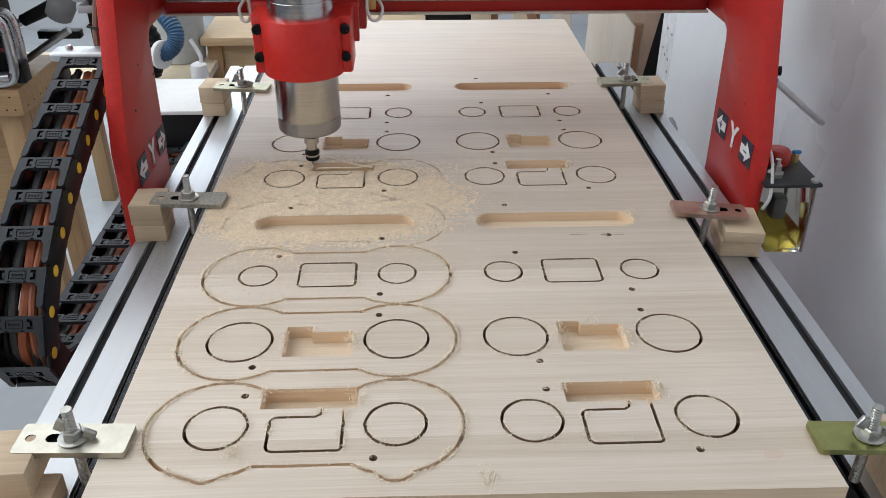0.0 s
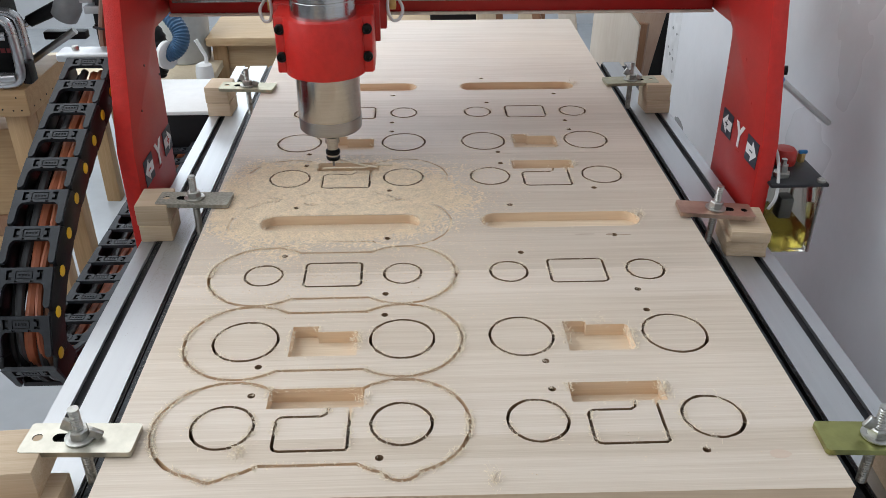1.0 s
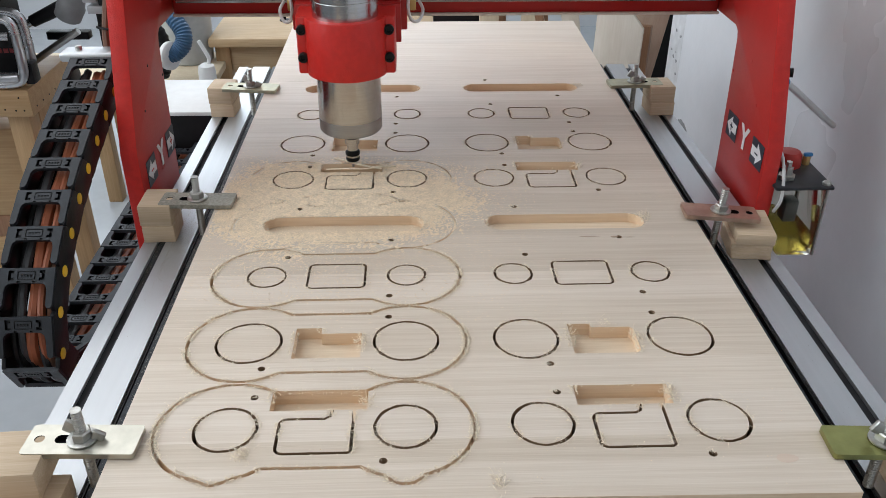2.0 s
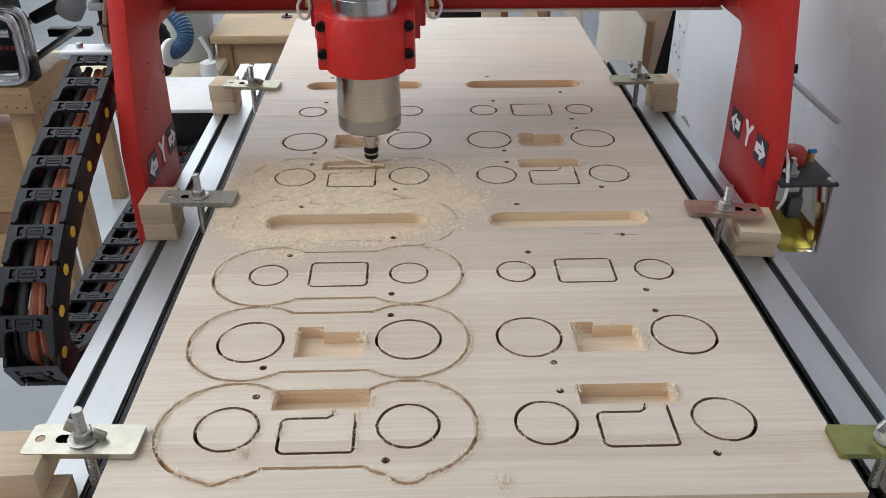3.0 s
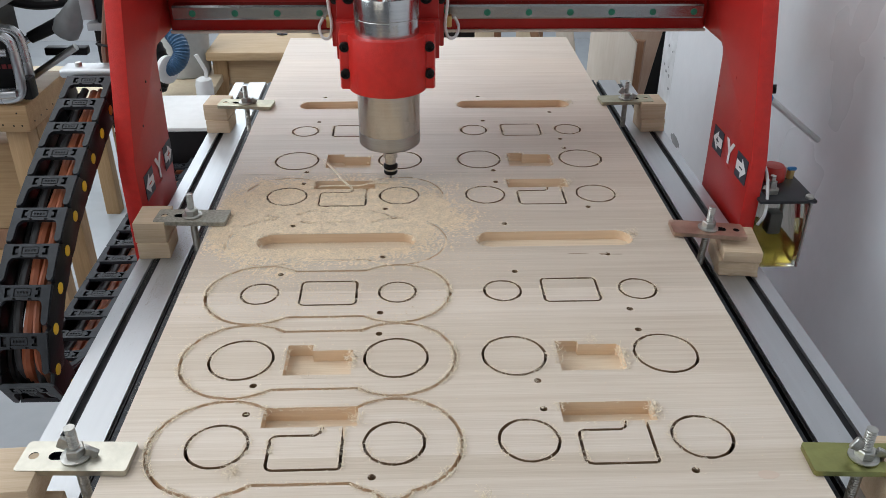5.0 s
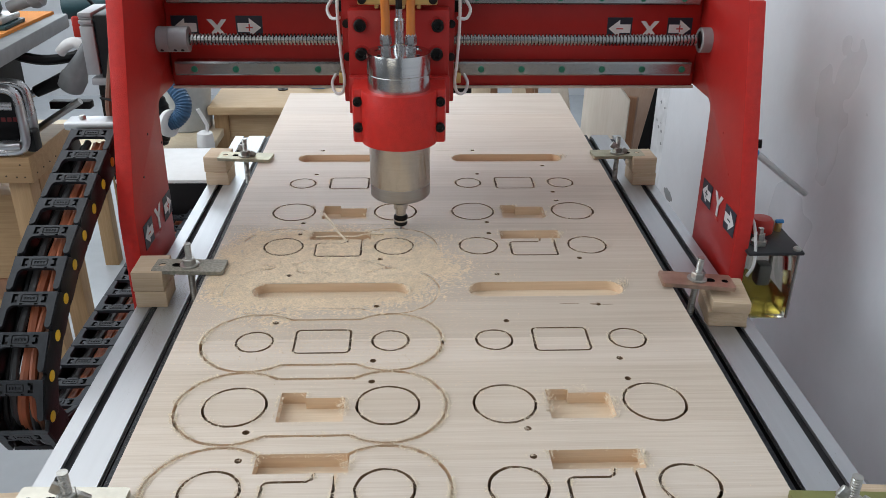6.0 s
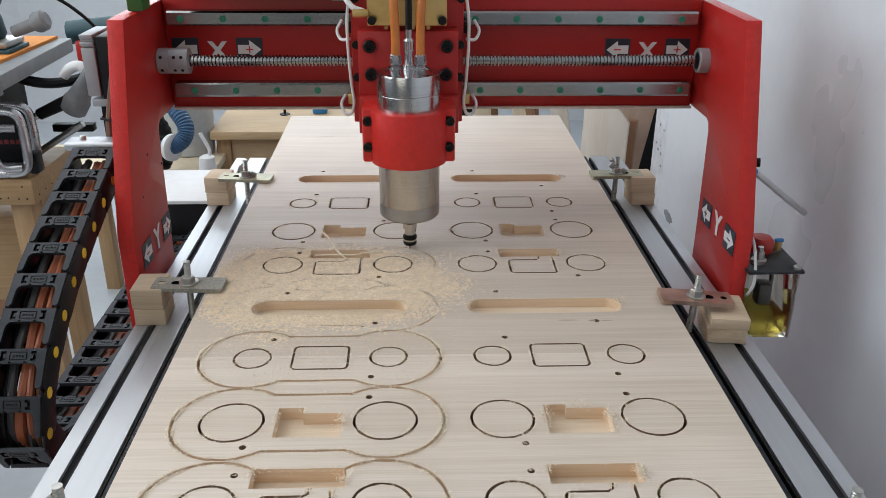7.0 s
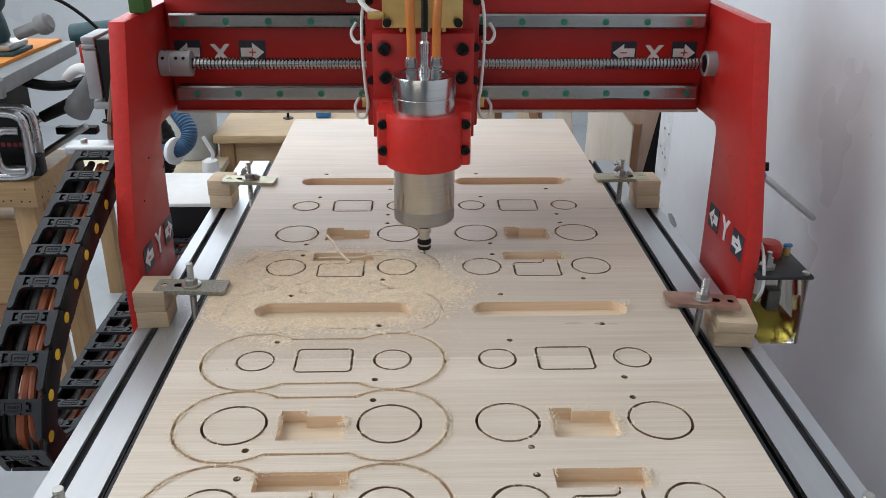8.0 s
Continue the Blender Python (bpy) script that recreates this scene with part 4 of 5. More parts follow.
# motor on the left leg
motor = part("motor", boxed(-0.4535, -0.4030, 0.088, 0.152, 0.985, 1.072, 0.004), M_BLACK, gantry, "black stepper motor with silver ends")
for z0, z1, y0, y1 in ((0.992, 1.057, 0.086, 0.154), (1.0572, 1.0598, 0.089, 0.151), (1.060, 1.0652, 0.085, 0.155), (1.0654, 1.0682, 0.088, 0.152), (1.0684, 1.0745, 0.086, 0.154)):
    part("motor_end", boxed(-0.4715, -0.4538, y0, y1, z0, z1, 0.0012), M_BRUSHEDEND, motor, "silver cast motor end")
part("motor_foot", boxed(-0.467, -0.442, 0.085, 0.150, 0.978, 0.9878, 0.001), M_BRUSHEDEND, motor)
bracket = part("carrier_bracket", boxed(-0.489, -0.4028, 0.018, 0.050, 0.935, 0.947, 0.004, 3), M_ALU, gantry, "aluminium bracket for the cable carrier")
part("screw_head", lathe(bmesh.new(), [(0.0045, 0.947), (0.0045, 0.9505), (0.0035, 0.952)], (-0.468, 0.034, 0), "z", 12), M_BOLT, bracket)
for i, (dx, mt) in enumerate(((-0.004, M_BROWNCABLE), (0.006, M_CABLE), (0.012, M_BROWNCABLE), (0.019, M_GREYCABLE))):
    bm = tube(bmesh.new(), [(-0.435 + dx, 0.055, 0.93), (-0.437 + dx, 0.062, 0.955), (-0.436 + dx * 0.8, 0.075, 0.985), (-0.432 + dx * 0.8, 0.09, 1.02), (-0.43 + dx, 0.12, 1.06)], 0.0050 if mt is M_BROWNCABLE else 0.0042, 8)
    part("motor_cable", bm, mt, gantry)
part("cable_tie", tube(bmesh.new(), [(-0.450, 0.060, 0.968), (-0.430, 0.056, 0.966), (-0.405, 0.064, 0.968), (-0.43, 0.078, 0.970), (-0.450, 0.066, 0.968)], 0.0016, 6, 5), M_CABLE, gantry)
part("limit_block", boxed(-0.394, -0.374, 0.060, 0.095, 1.1085, 1.150, 0.002), material("green plastic", (0.03, 0.11, 0.02), 0.5), gantry, "green plastic block")

top_guide = part("top_carrier", boxed(-0.345, -0.10, 0.118, 0.168, 1.1195, 1.150, 0.002), M_BLACK, gantry, "black cable carrier on the beam")
for i in range(9):
    part("carrier_rib", boxed(-0.340 + i * 0.027, -0.325 + i * 0.027, 0.1165, 0.1178, 1.1195, 1.150), M_CHAIN, top_guide)

# ---- oil tank on the right leg ----
tank = part("oil_tank", boxed(0.409, 0.474, -0.085, 0.005, 0.700, 0.7975, 0.004), M_TANK, gantry, "clear oil tank with a dark lid and yellow oil")
part("oil", boxed(0.413, 0.470, -0.081, 0.001, 0.704, 0.734, 0.003), M_OIL, tank, "yellow lubricating oil")
part("filter", boxed(0.440, 0.458, -0.052, -0.03, 0.7342, 0.765, 0.003), M_GREYPLASTIC, tank)
part("lid", boxed(0.405, 0.480, -0.090, 0.010, 0.798, 0.803, 0.002), M_LID, tank, "dark metal lid plate")
part("filler_cap", lathe(bmesh.new(), [(0.016, 0.803), (0.0165, 0.805), (0.0160, 0.819), (0.013, 0.823), (0.004, 0.824)], (0.445, -0.022, 0), "z", 24), M_REDCAP, tank, "red plastic filler cap")
part("fitting", lathe(bmesh.new(), [(0.011, 0.803), (0.011, 0.808), (0.007, 0.809), (0.007, 0.818), (0.004, 0.819), (0.004, 0.826)], (0.428, -0.062, 0), "z", 6), M_BOLT, tank)
part("valve", lathe(bmesh.new(), [(0.005, 0.803), (0.005, 0.815), (0.003, 0.817)], (0.470, -0.02, 0), "z", 10), M_BRASS, tank)
part("valve_lever", boxed(0.464, 0.476, -0.025, -0.019, 0.815, 0.820, 0.002), M_BLUETAPE, tank, "small blue valve lever")
for x, y in ((0.472, -0.082), (0.472, 0.002)):
    part("corner_bolt", lathe(bmesh.new(), [(0.0055, 0.803), (0.0055, 0.806), (0.003, 0.808)], (x, y, 0), "z", 10), M_BOLT, tank)
    part("tie_rod", lathe(bmesh.new(), [(0.002, 0.70), (0.002, 0.798)], (x + 0.004, y, 0), "z", 8), M_BOLT, tank)
part("tank_bracket", boxed(0.4045, 0.4088, -0.070, 0.0, 0.72, 0.85, 0.001), M_BLACK, tank)
part("oil_line", tube(bmesh.new(), [(0.4115, -0.045, 0.842), (0.4145, -0.066, 0.836), (0.416, -0.080, 0.812), (0.415, -0.088, 0.785), (0.4115, -0.082, 0.765)], 0.0021, 8), M_MILKY, tank, "white oil line")
part("tube_fitting", rod(bmesh.new(), (0.4075, -0.030, 0.932), (0.420, -0.034, 0.933), 0.006, 12), M_DARKBOLT, gantry)
part("tube_fitting", rod(bmesh.new(), (0.4075, -0.030, 0.920), (0.419, -0.026, 0.918), 0.005, 12), M_BLUETAPE, gantry)
part("air_tube", tube(bmesh.new(), [(0.415, -0.026, 0.920), (0.450, 0.002, 0.893), (0.502, 0.046, 0.852), (0.554, 0.090, 0.812)], 0.0044, 10), M_MILKY, gantry, "milky air tube")

# ---- carriage and spindle: local x = 0 is the spindle's axis ----
carriage = new("carriage", finish(boxed(-0.076, 0.074, 0.085, 0.112, 0.955, 1.30, 0.002), "carriage", M_RED))
carriage.parent = gantry
tagged(carriage, "red carriage plate with the water-cooled spindle")


def cpart(name, bm, mat, label=""):
    return part(name, bm, mat, carriage, label)


cpart("z_plate", boxed(-0.0660, 0.0660, 0.055, 0.0848, 0.985, 1.085, 0.0015), M_RED)
cpart("slide_block", boxed(-0.055, 0.055, 0.112, 0.1495, 0.967, 0.999, 0.001), M_BRUSHEDEND)
cpart("slide_block", boxed(-0.055, 0.055, 0.112, 0.1495, 1.066, 1.098, 0.001), M_BRUSHEDEND)
cpart("screw_nut", boxed(-0.03, 0.03, 0.113, 0.150, 1.012, 1.052, 0.002), M_BRUSHEDEND)
pts = [(-0.060, 0.052), (-0.060, -0.006), (-0.058, -0.012), (-0.046, -0.012)]
pts += [(0.0505 * math.sin(radians(a)), -0.0505 * math.cos(radians(a))) for a in range(-72, 73, 6)]
pts += [(0.046, -0.012), (0.058, -0.012), (0.060, -0.006), (0.060, 0.052)]
pts += [(0.0405 * math.sin(radians(a)), 0.002 - 0.0405 * math.cos(radians(a))) for a in (178, 170)]
pts = [p for p in pts if p[1] < 0.0525 and not (p[1] > 0.03 and abs(p[0]) < 0.04)]
cpart("spindle_clamp", prism(bmesh.new(), pts, "z", 0.929, 0.999, 0.0012), M_REDGRAIN, "red cast spindle clamp with black bolts")
cpart("clamp_cheek", boxed(-0.0665, 0.0665, 0.040, 0.0545, 0.952, 1.001, 0.001), M_RED)
for s in (-1, 1):
    for z in (0.984, 0.950):
        cpart("clamp_bolt", lathe(bmesh.new(), [(0.0062, -0.0125), (0.0062, -0.0175), (0.0054, -0.0185), (0.0034, -0.0185), (0.0032, -0.0155), (0.0005, -0.0155)], (s * 0.0525, 0, z), "y", 18), M_DARKBOLT, "black socket head bolt")
    for z, x in ((1.066, 0.0505), (1.029, 0.0495)):
        cpart("plate_washer", lathe(bmesh.new(), [(0.011, 0.0548), (0.011, 0.0535), (0.007, 0.0535)], (s * x, 0, z), "y", 20), M_RED)
        cpart("plate_bolt", lathe(bmesh.new(), [(0.0082, 0.0535), (0.0082, 0.0475), (0.007, 0.0462), (0.0042, 0.0462), (0.004, 0.050), (0.0005, 0.050)], (s * x, 0, z), "y", 18), M_DARKBOLT, "black socket head bolt")
    for z in (1.122, 1.062, 1.018):
        cpart("edge_bolt", lathe(bmesh.new(), [(0.0055, 0.085), (0.0055, 0.0815), (0.003, 0.081)], (s * 0.070, 0, z), "y", 14), M_DARKBOLT)
spin = [(0.009, 0.8515), (0.030, 0.8510), (0.0375, 0.8520), (0.0398, 0.8545), (0.04, 0.8565), (0.04, 0.8705)]
cpart("spindle_nose", lathe(bmesh.new(), spin, (0, 0, 0), "z", 64), M_STEELDULL, "dull grey spindle nose")
cpart("spindle_body", lathe(bmesh.new(), [(0.0397, 0.8706), (0.04, 0.8712), (0.04, 1.018), (0.0396, 1.0185), (0.0396, 1.0195), (0.0402, 1.020), (0.0402, 1.042), (0.0395, 1.0445), (0.030, 1.0448), (0.030, 1.0435), (0.004, 1.0435)], (0, 0, 0), "z", 64), M_STEEL, "turned stainless steel spindle housing")
cpart("spindle_shaft", lathe(bmesh.new(), [(0.0066, 0.8215), (0.0072, 0.8222), (0.0072, 0.8300), (0.0095, 0.8310), (0.0095, 0.8390), (0.0078, 0.8395), (0.0078, 0.8512)], (0, 0, 0), "z", 24), M_STEEL)
cpart("collet_nut", lathe(bmesh.new(), [(0.0050, 0.8062), (0.0082, 0.8070), (0.0092, 0.8088), (0.0092, 0.8112), (0.0082, 0.8122)], (0, 0, 0), "z", 20), M_DARKBOLT, "black collet nut")
cpart("nut_band", lathe(bmesh.new(), [(0.0080, 0.8122), (0.0086, 0.8126), (0.0086, 0.8150), (0.0080, 0.8154)], (0, 0, 0), "z", 20), M_STEEL, "bright steel band")
cpart("nut_collar", lathe(bmesh.new(), [(0.0080, 0.8154), (0.0096, 0.8160), (0.0096, 0.8195), (0.0080, 0.8212), (0.0072, 0.8214)], (0, 0, 0), "z", 20), M_DARKBOLT, "black knurled collar")
cpart("milling_bit", lathe(bmesh.new(), [(0.0004, 0.7965), (0.0015, 0.797), (0.0016, 0.8025), (0.0019, 0.804), (0.0019, 0.8066)], (0, 0, 0), "z", 12), M_STEELDULL, "thin steel milling bit")
for s in (-1, 1):
    x = s * 0.0155
    cpart("hose_fitting", lathe(bmesh.new(), [(0.0066, 1.0437), (0.0066, 1.050), (0.0052, 1.051), (0.0052, 1.053), (0.0072, 1.054), (0.0076, 1.056), (0.0076, 1.063), (0.0062, 1.066), (0.0055, 1.068)], (x, -0.004, 0), "z", 6), M_CHROME, "nickel hose fitting")
    cpart("water_hose", tube(bmesh.new(), [(x, -0.004, 1.062), (x, -0.004, 1.09), (x * 1.1, -0.003, 1.13), (x * 1.4, 0.01, 1.18), (x * 1.8, 0.04, 1.25)], 0.0056, 12), M_HOSE, "amber water hose")
cpart("connector", lathe(bmesh.new(), [(0.0080, 1.0437), (0.0080, 1.050), (0.0062, 1.051), (0.0062, 1.066), (0.0070, 1.067), (0.0070, 1.080), (0.0046, 1.083), (0.0046, 1.094)], (0.001, 0.016, 0), "z", 18), M_CHROME, "nickel cable connector")
cpart("spindle_cable", tube(bmesh.new(), [(0.001, 0.016, 1.092), (0.001, 0.018, 1.13), (0.0, 0.026, 1.18), (-0.01, 0.05, 1.26)], 0.0042, 10), M_CABLE, "black spindle cable")
for i in range(4):
    cpart("cap_screw", lathe(bmesh.new(), [(0.0022, 1.0445), (0.0022, 1.0455)], (0.034 * math.cos(0.8 + i * 1.57), 0.034 * math.sin(0.8 + i * 1.57), 0), "z", 10), M_DARKBOLT)
gold = cpart("gold_block", boxed(-0.052, 0.050, 0.040, 0.0845, 1.094, 1.20, 0.002), M_BRASS, "gold anodised bearing block")
for x in (-0.046, 0.044):
    cpart("block_bolt", lathe(bmesh.new(), [(0.0055, 0.040), (0.0055, 0.035), (0.003, 0.0345)], (x, 0, 1.101), "y", 14), M_DARKBOLT)
for x in (-0.028, 0.006, 0.026):
    cpart("block_nub", lathe(bmesh.new(), [(0.0022, 1.089), (0.0028, 1.0905), (0.0028, 1.0942)], (x, 0.045, 0), "z", 10), M_BRASS)
for s in (-1, 1):
    cpart("sensor_cable", tube(bmesh.new(), [(s * 0.075, 0.078, 1.135), (s * 0.080, 0.076, 1.10), (s * 0.0805, 0.078, 1.06), (s * 0.078, 0.082, 1.01), (s * 0.0755, 0.084, 0.985), (s * 0.080, 0.092, 0.966), (s * 0.090, 0.10, 0.964), (s * 0.095, 0.11, 0.975), (s * 0.090, 0.12, 0.985)], 0.0022, 8), M_WCABLE, "white sensor cable")
    cpart("sensor_cable", tube(bmesh.new(), [(s * 0.078, 0.082, 1.07), (s * 0.090, 0.09, 1.068), (s * 0.096, 0.10, 1.078), (s * 0.090, 0.11, 1.09)], 0.0022, 8), M_WCABLE, "white sensor cable")
    cpart("cable_gland", boxed(min(s * 0.074, s * 0.086), max(s * 0.074, s * 0.086), 0.118, 0.135, 0.972, 0.987, 0.001), M_BRASS)
    cpart("cable_gland", boxed(min(s * 0.074, s * 0.086), max(s * 0.074, s * 0.086), 0.118, 0.135, 1.071, 1.086, 0.001), M_DARKBOLT)
cpart("grey_cover", boxed(-0.098, -0.0775, 0.06, 0.10, 1.122, 1.18, 0.002), M_GREYPLASTIC)
cpart("white_tube", tube(bmesh.new(), [(-0.086, 0.06, 1.142), (-0.080, 0.05, 1.128), (-0.070, 0.042, 1.117), (-0.056, 0.040, 1.112)], 0.0036, 8), M_WCABLE)
cpart("tube_elbow", lathe(bmesh.new(), [(0.005, -0.012), (0.0055, 0.0), (0.0045, 0.008)], (-0.058, 0.038, 1.110), "x", 12), M_BRASS)


# ---- cable carrier beside the bed ----
carrier = thing("cable_carrier", -0.4460, 0.008, 0, "black plastic cable carrier chain with yellow plugs and cables inside", "cable carrier")
line = smooth_line([(0, 0.606, 0.924), (0, 0.56, 0.908), (0, 0.50, 0.888), (0, 0.442, 0.866), (0, 0.399, 0.848), (0, 0.360, 0.826), (0, 0.324, 0.802), (0, 0.290, 0.770),
                    (0, 0.272, 0.735), (0, 0.284, 0.700), (0, 0.318, 0.680), (0, 0.37, 0.674), (0, 0.5, 0.674), (0, 0.7, 0.674), (0, 0.9, 0.674), (0, 1.12, 0.674)], 24)
acc, run = [0.0], 0.0
for a, b in zip(line, line[1:]):
    run += (b - a).length
    acc.append(run)


def on_line(s):
    i = int(np.searchsorted(acc, s)) - 1
    i = max(0, min(len(line) - 2, i))
    return line[i].lerp(line[i + 1], (s - acc[i]) / (acc[i + 1] - acc[i]))


LP = 0.0445
side_pts = [(-0.026, 0.008), (-0.021, 0.0165), (0.012, 0.0185), (0.021, 0.0165), (0.0255, 0.006), (0.0255, -0.006), (0.021, -0.0165), (0.012, -0.0185), (-0.021, -0.0165), (-0.026, -0.008)]


def side_mesh(name, s):
    bm = prism(bmesh.new(), side_pts, "x", min(s * 0.0250, s * 0.0298), max(s * 0.0250, s * 0.0298), 0.001)
    return finish(bm, name, M_CHAINSIDE)


link_mesh, plate_mesh = side_mesh("link", 1), side_mesh("side_plate", -1)


def crossbar(up):
    """A snap-in bar with two arms that reach to the next bar; sunk latches at its ends and a stamped field in the middle."""
    half = [(0.0262, -0.0080), (0.0262, 0.0320), (0.0245, 0.0345), (0.0212, 0.0345), (0.0195, 0.0315), (0.0192, 0.0155), (0.0180, 0.0112), (0.0150, 0.0084), (0.0075, 0.0080)]
    half = [(x + 0.0022, y) for x, y in half]
    outer = [(-half[0][0], -0.0080)] + half + [(-x, y) for x, y in half[:0:-1]]
    cuts2 = []
    for s in (-1, 1):
        c = [(0.0185, -0.0052), (0.0185, 0.0052), (0.0128, 0.0052), (0.0128, 0.0024), (0.0155, 0.0024), (0.0155, -0.0024), (0.0128, -0.0024), (0.0128, -0.0052)]
        cuts2.append(([[(s * x, y) for x, y in c]], 0.0035))
        cuts2.append(([[(s * 0.0062, 0.0060), (s * 0.0102, 0.0060), (s * 0.0092, 0.0078), (s * 0.0066, 0.0078)]], 0.002))
    cuts2.append(([round_rect(-0.0092, 0.0092, -0.0046, 0.0046, 0.0012, 2), round_rect(-0.0080, 0.0080, -0.0035, 0.0035, 0.0010, 2)], 0.0010))
    for i in range(4):
        cuts2.append(([[(-0.0060 + 0.0032 * i, -0.0012), (-0.0038 + 0.0032 * i, -0.0012), (-0.0038 + 0.0032 * i, 0.0014), (-0.0060 + 0.0032 * i, 0.0014)]], 0.0009))
    v, f, mi = relief(outer, cuts2, 0.0045)
    me = bpy.data.meshes.new("crossbar")
    me.from_pydata([(x, y - 0.0125, z + 0.0195) if up else (-x, y - 0.0125, -z - 0.0195) for x, y, z in v], [], f)
    me.materials.append(M_CHAIN), me.materials.append(M_CHAINSIDE)
    me.polygons.foreach_set("material_index", mi)
    me.update()
    return me


bar_mesh, bar2_mesh = crossbar(True), crossbar(False)
plug_mesh = finish(lathe(bmesh.new(), [(0.0062, 0.0), (0.0062, 0.0006), (0.0055, 0.0009)], (0.0298, -0.0215, 0), "x", 18), "plug", M_YELLOW)
count = int(run / LP)
for i in range(count):
    p, q = on_line(i * LP), on_line((i + 1) * LP)
    d = (q - p).normalized()
    nrm = Vector((1, 0, 0)).cross(d)
    m = Matrix(((1, d.x, nrm.x, 0), (0, d.y, nrm.y, 0), (0, d.z, nrm.z, 0), (0, 0, 0, 1)))
    # the path runs towards the camera first: keep the outer bars outside
    m = Matrix.Translation((p + q) / 2) @ m @ (Matrix.Rotation(math.pi, 4, "Y"))
    ln = new("link", link_mesh)
    ln.parent, ln.matrix_basis = carrier, m
    for nm, mesh in (("side_plate", plate_mesh), ("crossbar", bar_mesh), ("crossbar", bar2_mesh)):
        o = new(nm, mesh)
        o.parent = ln
    for s in (1, -1):
        o = new("plug", plug_mesh)
        o.parent = ln
        if s < 0:
            o.matrix_basis = Matrix.Rotation(math.pi, 4, "Z") @ Matrix.Translation((0, 0.043, 0))
for dx, dn, rad, mt, lab in ((-0.0165, -0.003, 0.0040, M_CABLE, "black cable"), (-0.0085, 0.003, 0.0046, M_GREYCABLE, "dark grey cable"), (-0.011, -0.010, 0.0045, M_CABLE, "black cable"),
                             (0.0015, -0.001, 0.0058, M_ORANGE, "orange-brown cable"), (0.0, -0.0125, 0.0045, M_CABLE, "black cable"), (0.0115, 0.002, 0.0042, M_ORANGE, "orange-brown cable"),
                             (0.0175, -0.004, 0.0036, M_BROWNCABLE, "dull brown cable"), (0.010, -0.0115, 0.0046, M_GREYCABLE, "dark grey cable")):
    pts = []
    for k in range(0, 60):
        p = on_line(0.01 + (run - 0.03) * k / 59)
        pts.append(p + Vector((dx + 0.0012 * math.sin(k * 0.9 + dx * 300), 0, dn)))
    part("cable", tube(bmesh.new(), pts, rad, 8, 2), mt, carrier, lab)
# added black plate keeps the first link openings as dark as shade
part("end_plate", boxed(-0.0245, 0.0245, 0.555, 0.655, 0.885, 0.900, 0.002), M_BLACK, carrier, "black filler darkening the first link openings")
part("chain_tray", boxed(-0.470, -0.418, 0.36, 1.13, 0.645, 0.652, 0.001), M_BLACK, bed, "black tray under the cable carrier")
for y in (0.62, 1.0):
    part("tray_arm", boxed(-0.4178, -0.3763, y, y + 0.04, 0.645, 0.652, 0.001), M_BLACK, bed)

# ---- control box behind the left leg ----
cbox = thing("control_box", -0.45, 0.915, 0, "black box with a white top beside the rail", "control box")
part("body", boxed(-0.09, 0.062, 0.004, 0.160, 0.55, 0.742, 0.003), M_BLACK, cbox)
part("top", boxed(-0.095, 0.064, 0.0, 0.165, 0.7425, 0.750, 0.002), M_WHITE, cbox, "white sheet top")
part("stand", boxed(-0.08, 0.055, 0.02, 0.15, 0.0, 0.549, 0.003), M_GREYPLASTIC, cbox)

# ---- left: bench with a table saw ----
bench = thing("workbench", -1.15, 1.4, 0, "pine workbench with thick top and apron", "workbench")
part("top", boxed(-0.45, 0.414, -0.372, -0.165, 0.699, 0.75, 0.004), M_BENCH, bench, "thick pine bench top")
part("apron", boxed(0.372, 0.398, -0.312, -0.2205, 0.62, 0.6985, 0.003), M_BENCHV, bench)
part("shelf", boxed(-0.43, 0.33, -0.28, -0.17, 0.30, 0.325, 0.003), M_BENCH, bench)
for x in (-0.43, 0.357):
    for y in (-0.355, -0.22):
        part("leg", boxed(x, x + 0.040, y, y + 0.042, 0.0, 0.6985, 0.003), M_BENCHV, bench)
for x, z in ((0.385, 0.712), (0.400, 0.712), (0.366, 0.714), (0.352, 0.713), (0.395, 0.736)):
    part("nail_head", lathe(bmesh.new(), [(0.0016, 0.0), (0.0016, -0.0008), (0.0008, -0.001)], (x, -0.372, z), "y", 8), M_DARKBOLT, bench)
for i in range(4):
    part("nail_head", lathe(bmesh.new(), [(0.0016, 0.0), (0.0016, 0.0008), (0.0008, 0.001)], (0.414, -0.35 + 0.03 * i, 0.713), "x", 8), M_DARKBOLT, bench)
for x0, x1, z0, z1 in ((-0.02, 0.322, 0.445, 0.635), (-0.2, 0.30, 0.326, 0.395), (-0.2, 0.29, 0.3955, 0.4445)):
    ob = new("wooden_box", finish(boxed(x0, x1, -0.27, -0.18, 0, z1 - z0, 0.004), "wooden_box", M_BENCH if z0 != 0.3955 else M_BROWN))
    ob.matrix_basis = pose(-1.15, 1.4, z0)
    tagged(ob, "pine board box stored on the bench shelf" if z0 != 0.3955 else "dark brown board stored between pine boxes", "box")

saw = thing("table_saw", -1.08, 1.1, 0.75, "table saw with grey cast top and tube handles on the bench", "table saw")
part("table_top", prism(bmesh.new(), [(-0.5, -0.100), (0.342, -0.100), (0.336, 0.250), (-0.5, 0.250)], "z", 0.172, 0.200, 0.003), M_GREY, saw, "grey cast iron table top")
part("edge_rail", boxed(-0.5, 0.342, -0.116, -0.1005, 0.166, 0.197, 0.002), M_GREYPLASTIC, saw)
part("housing", boxed(-0.42, 0.26, 0.022, 0.17, 0.03, 0.171, 0.012, 3), M_BLACK, saw, "black saw housing")
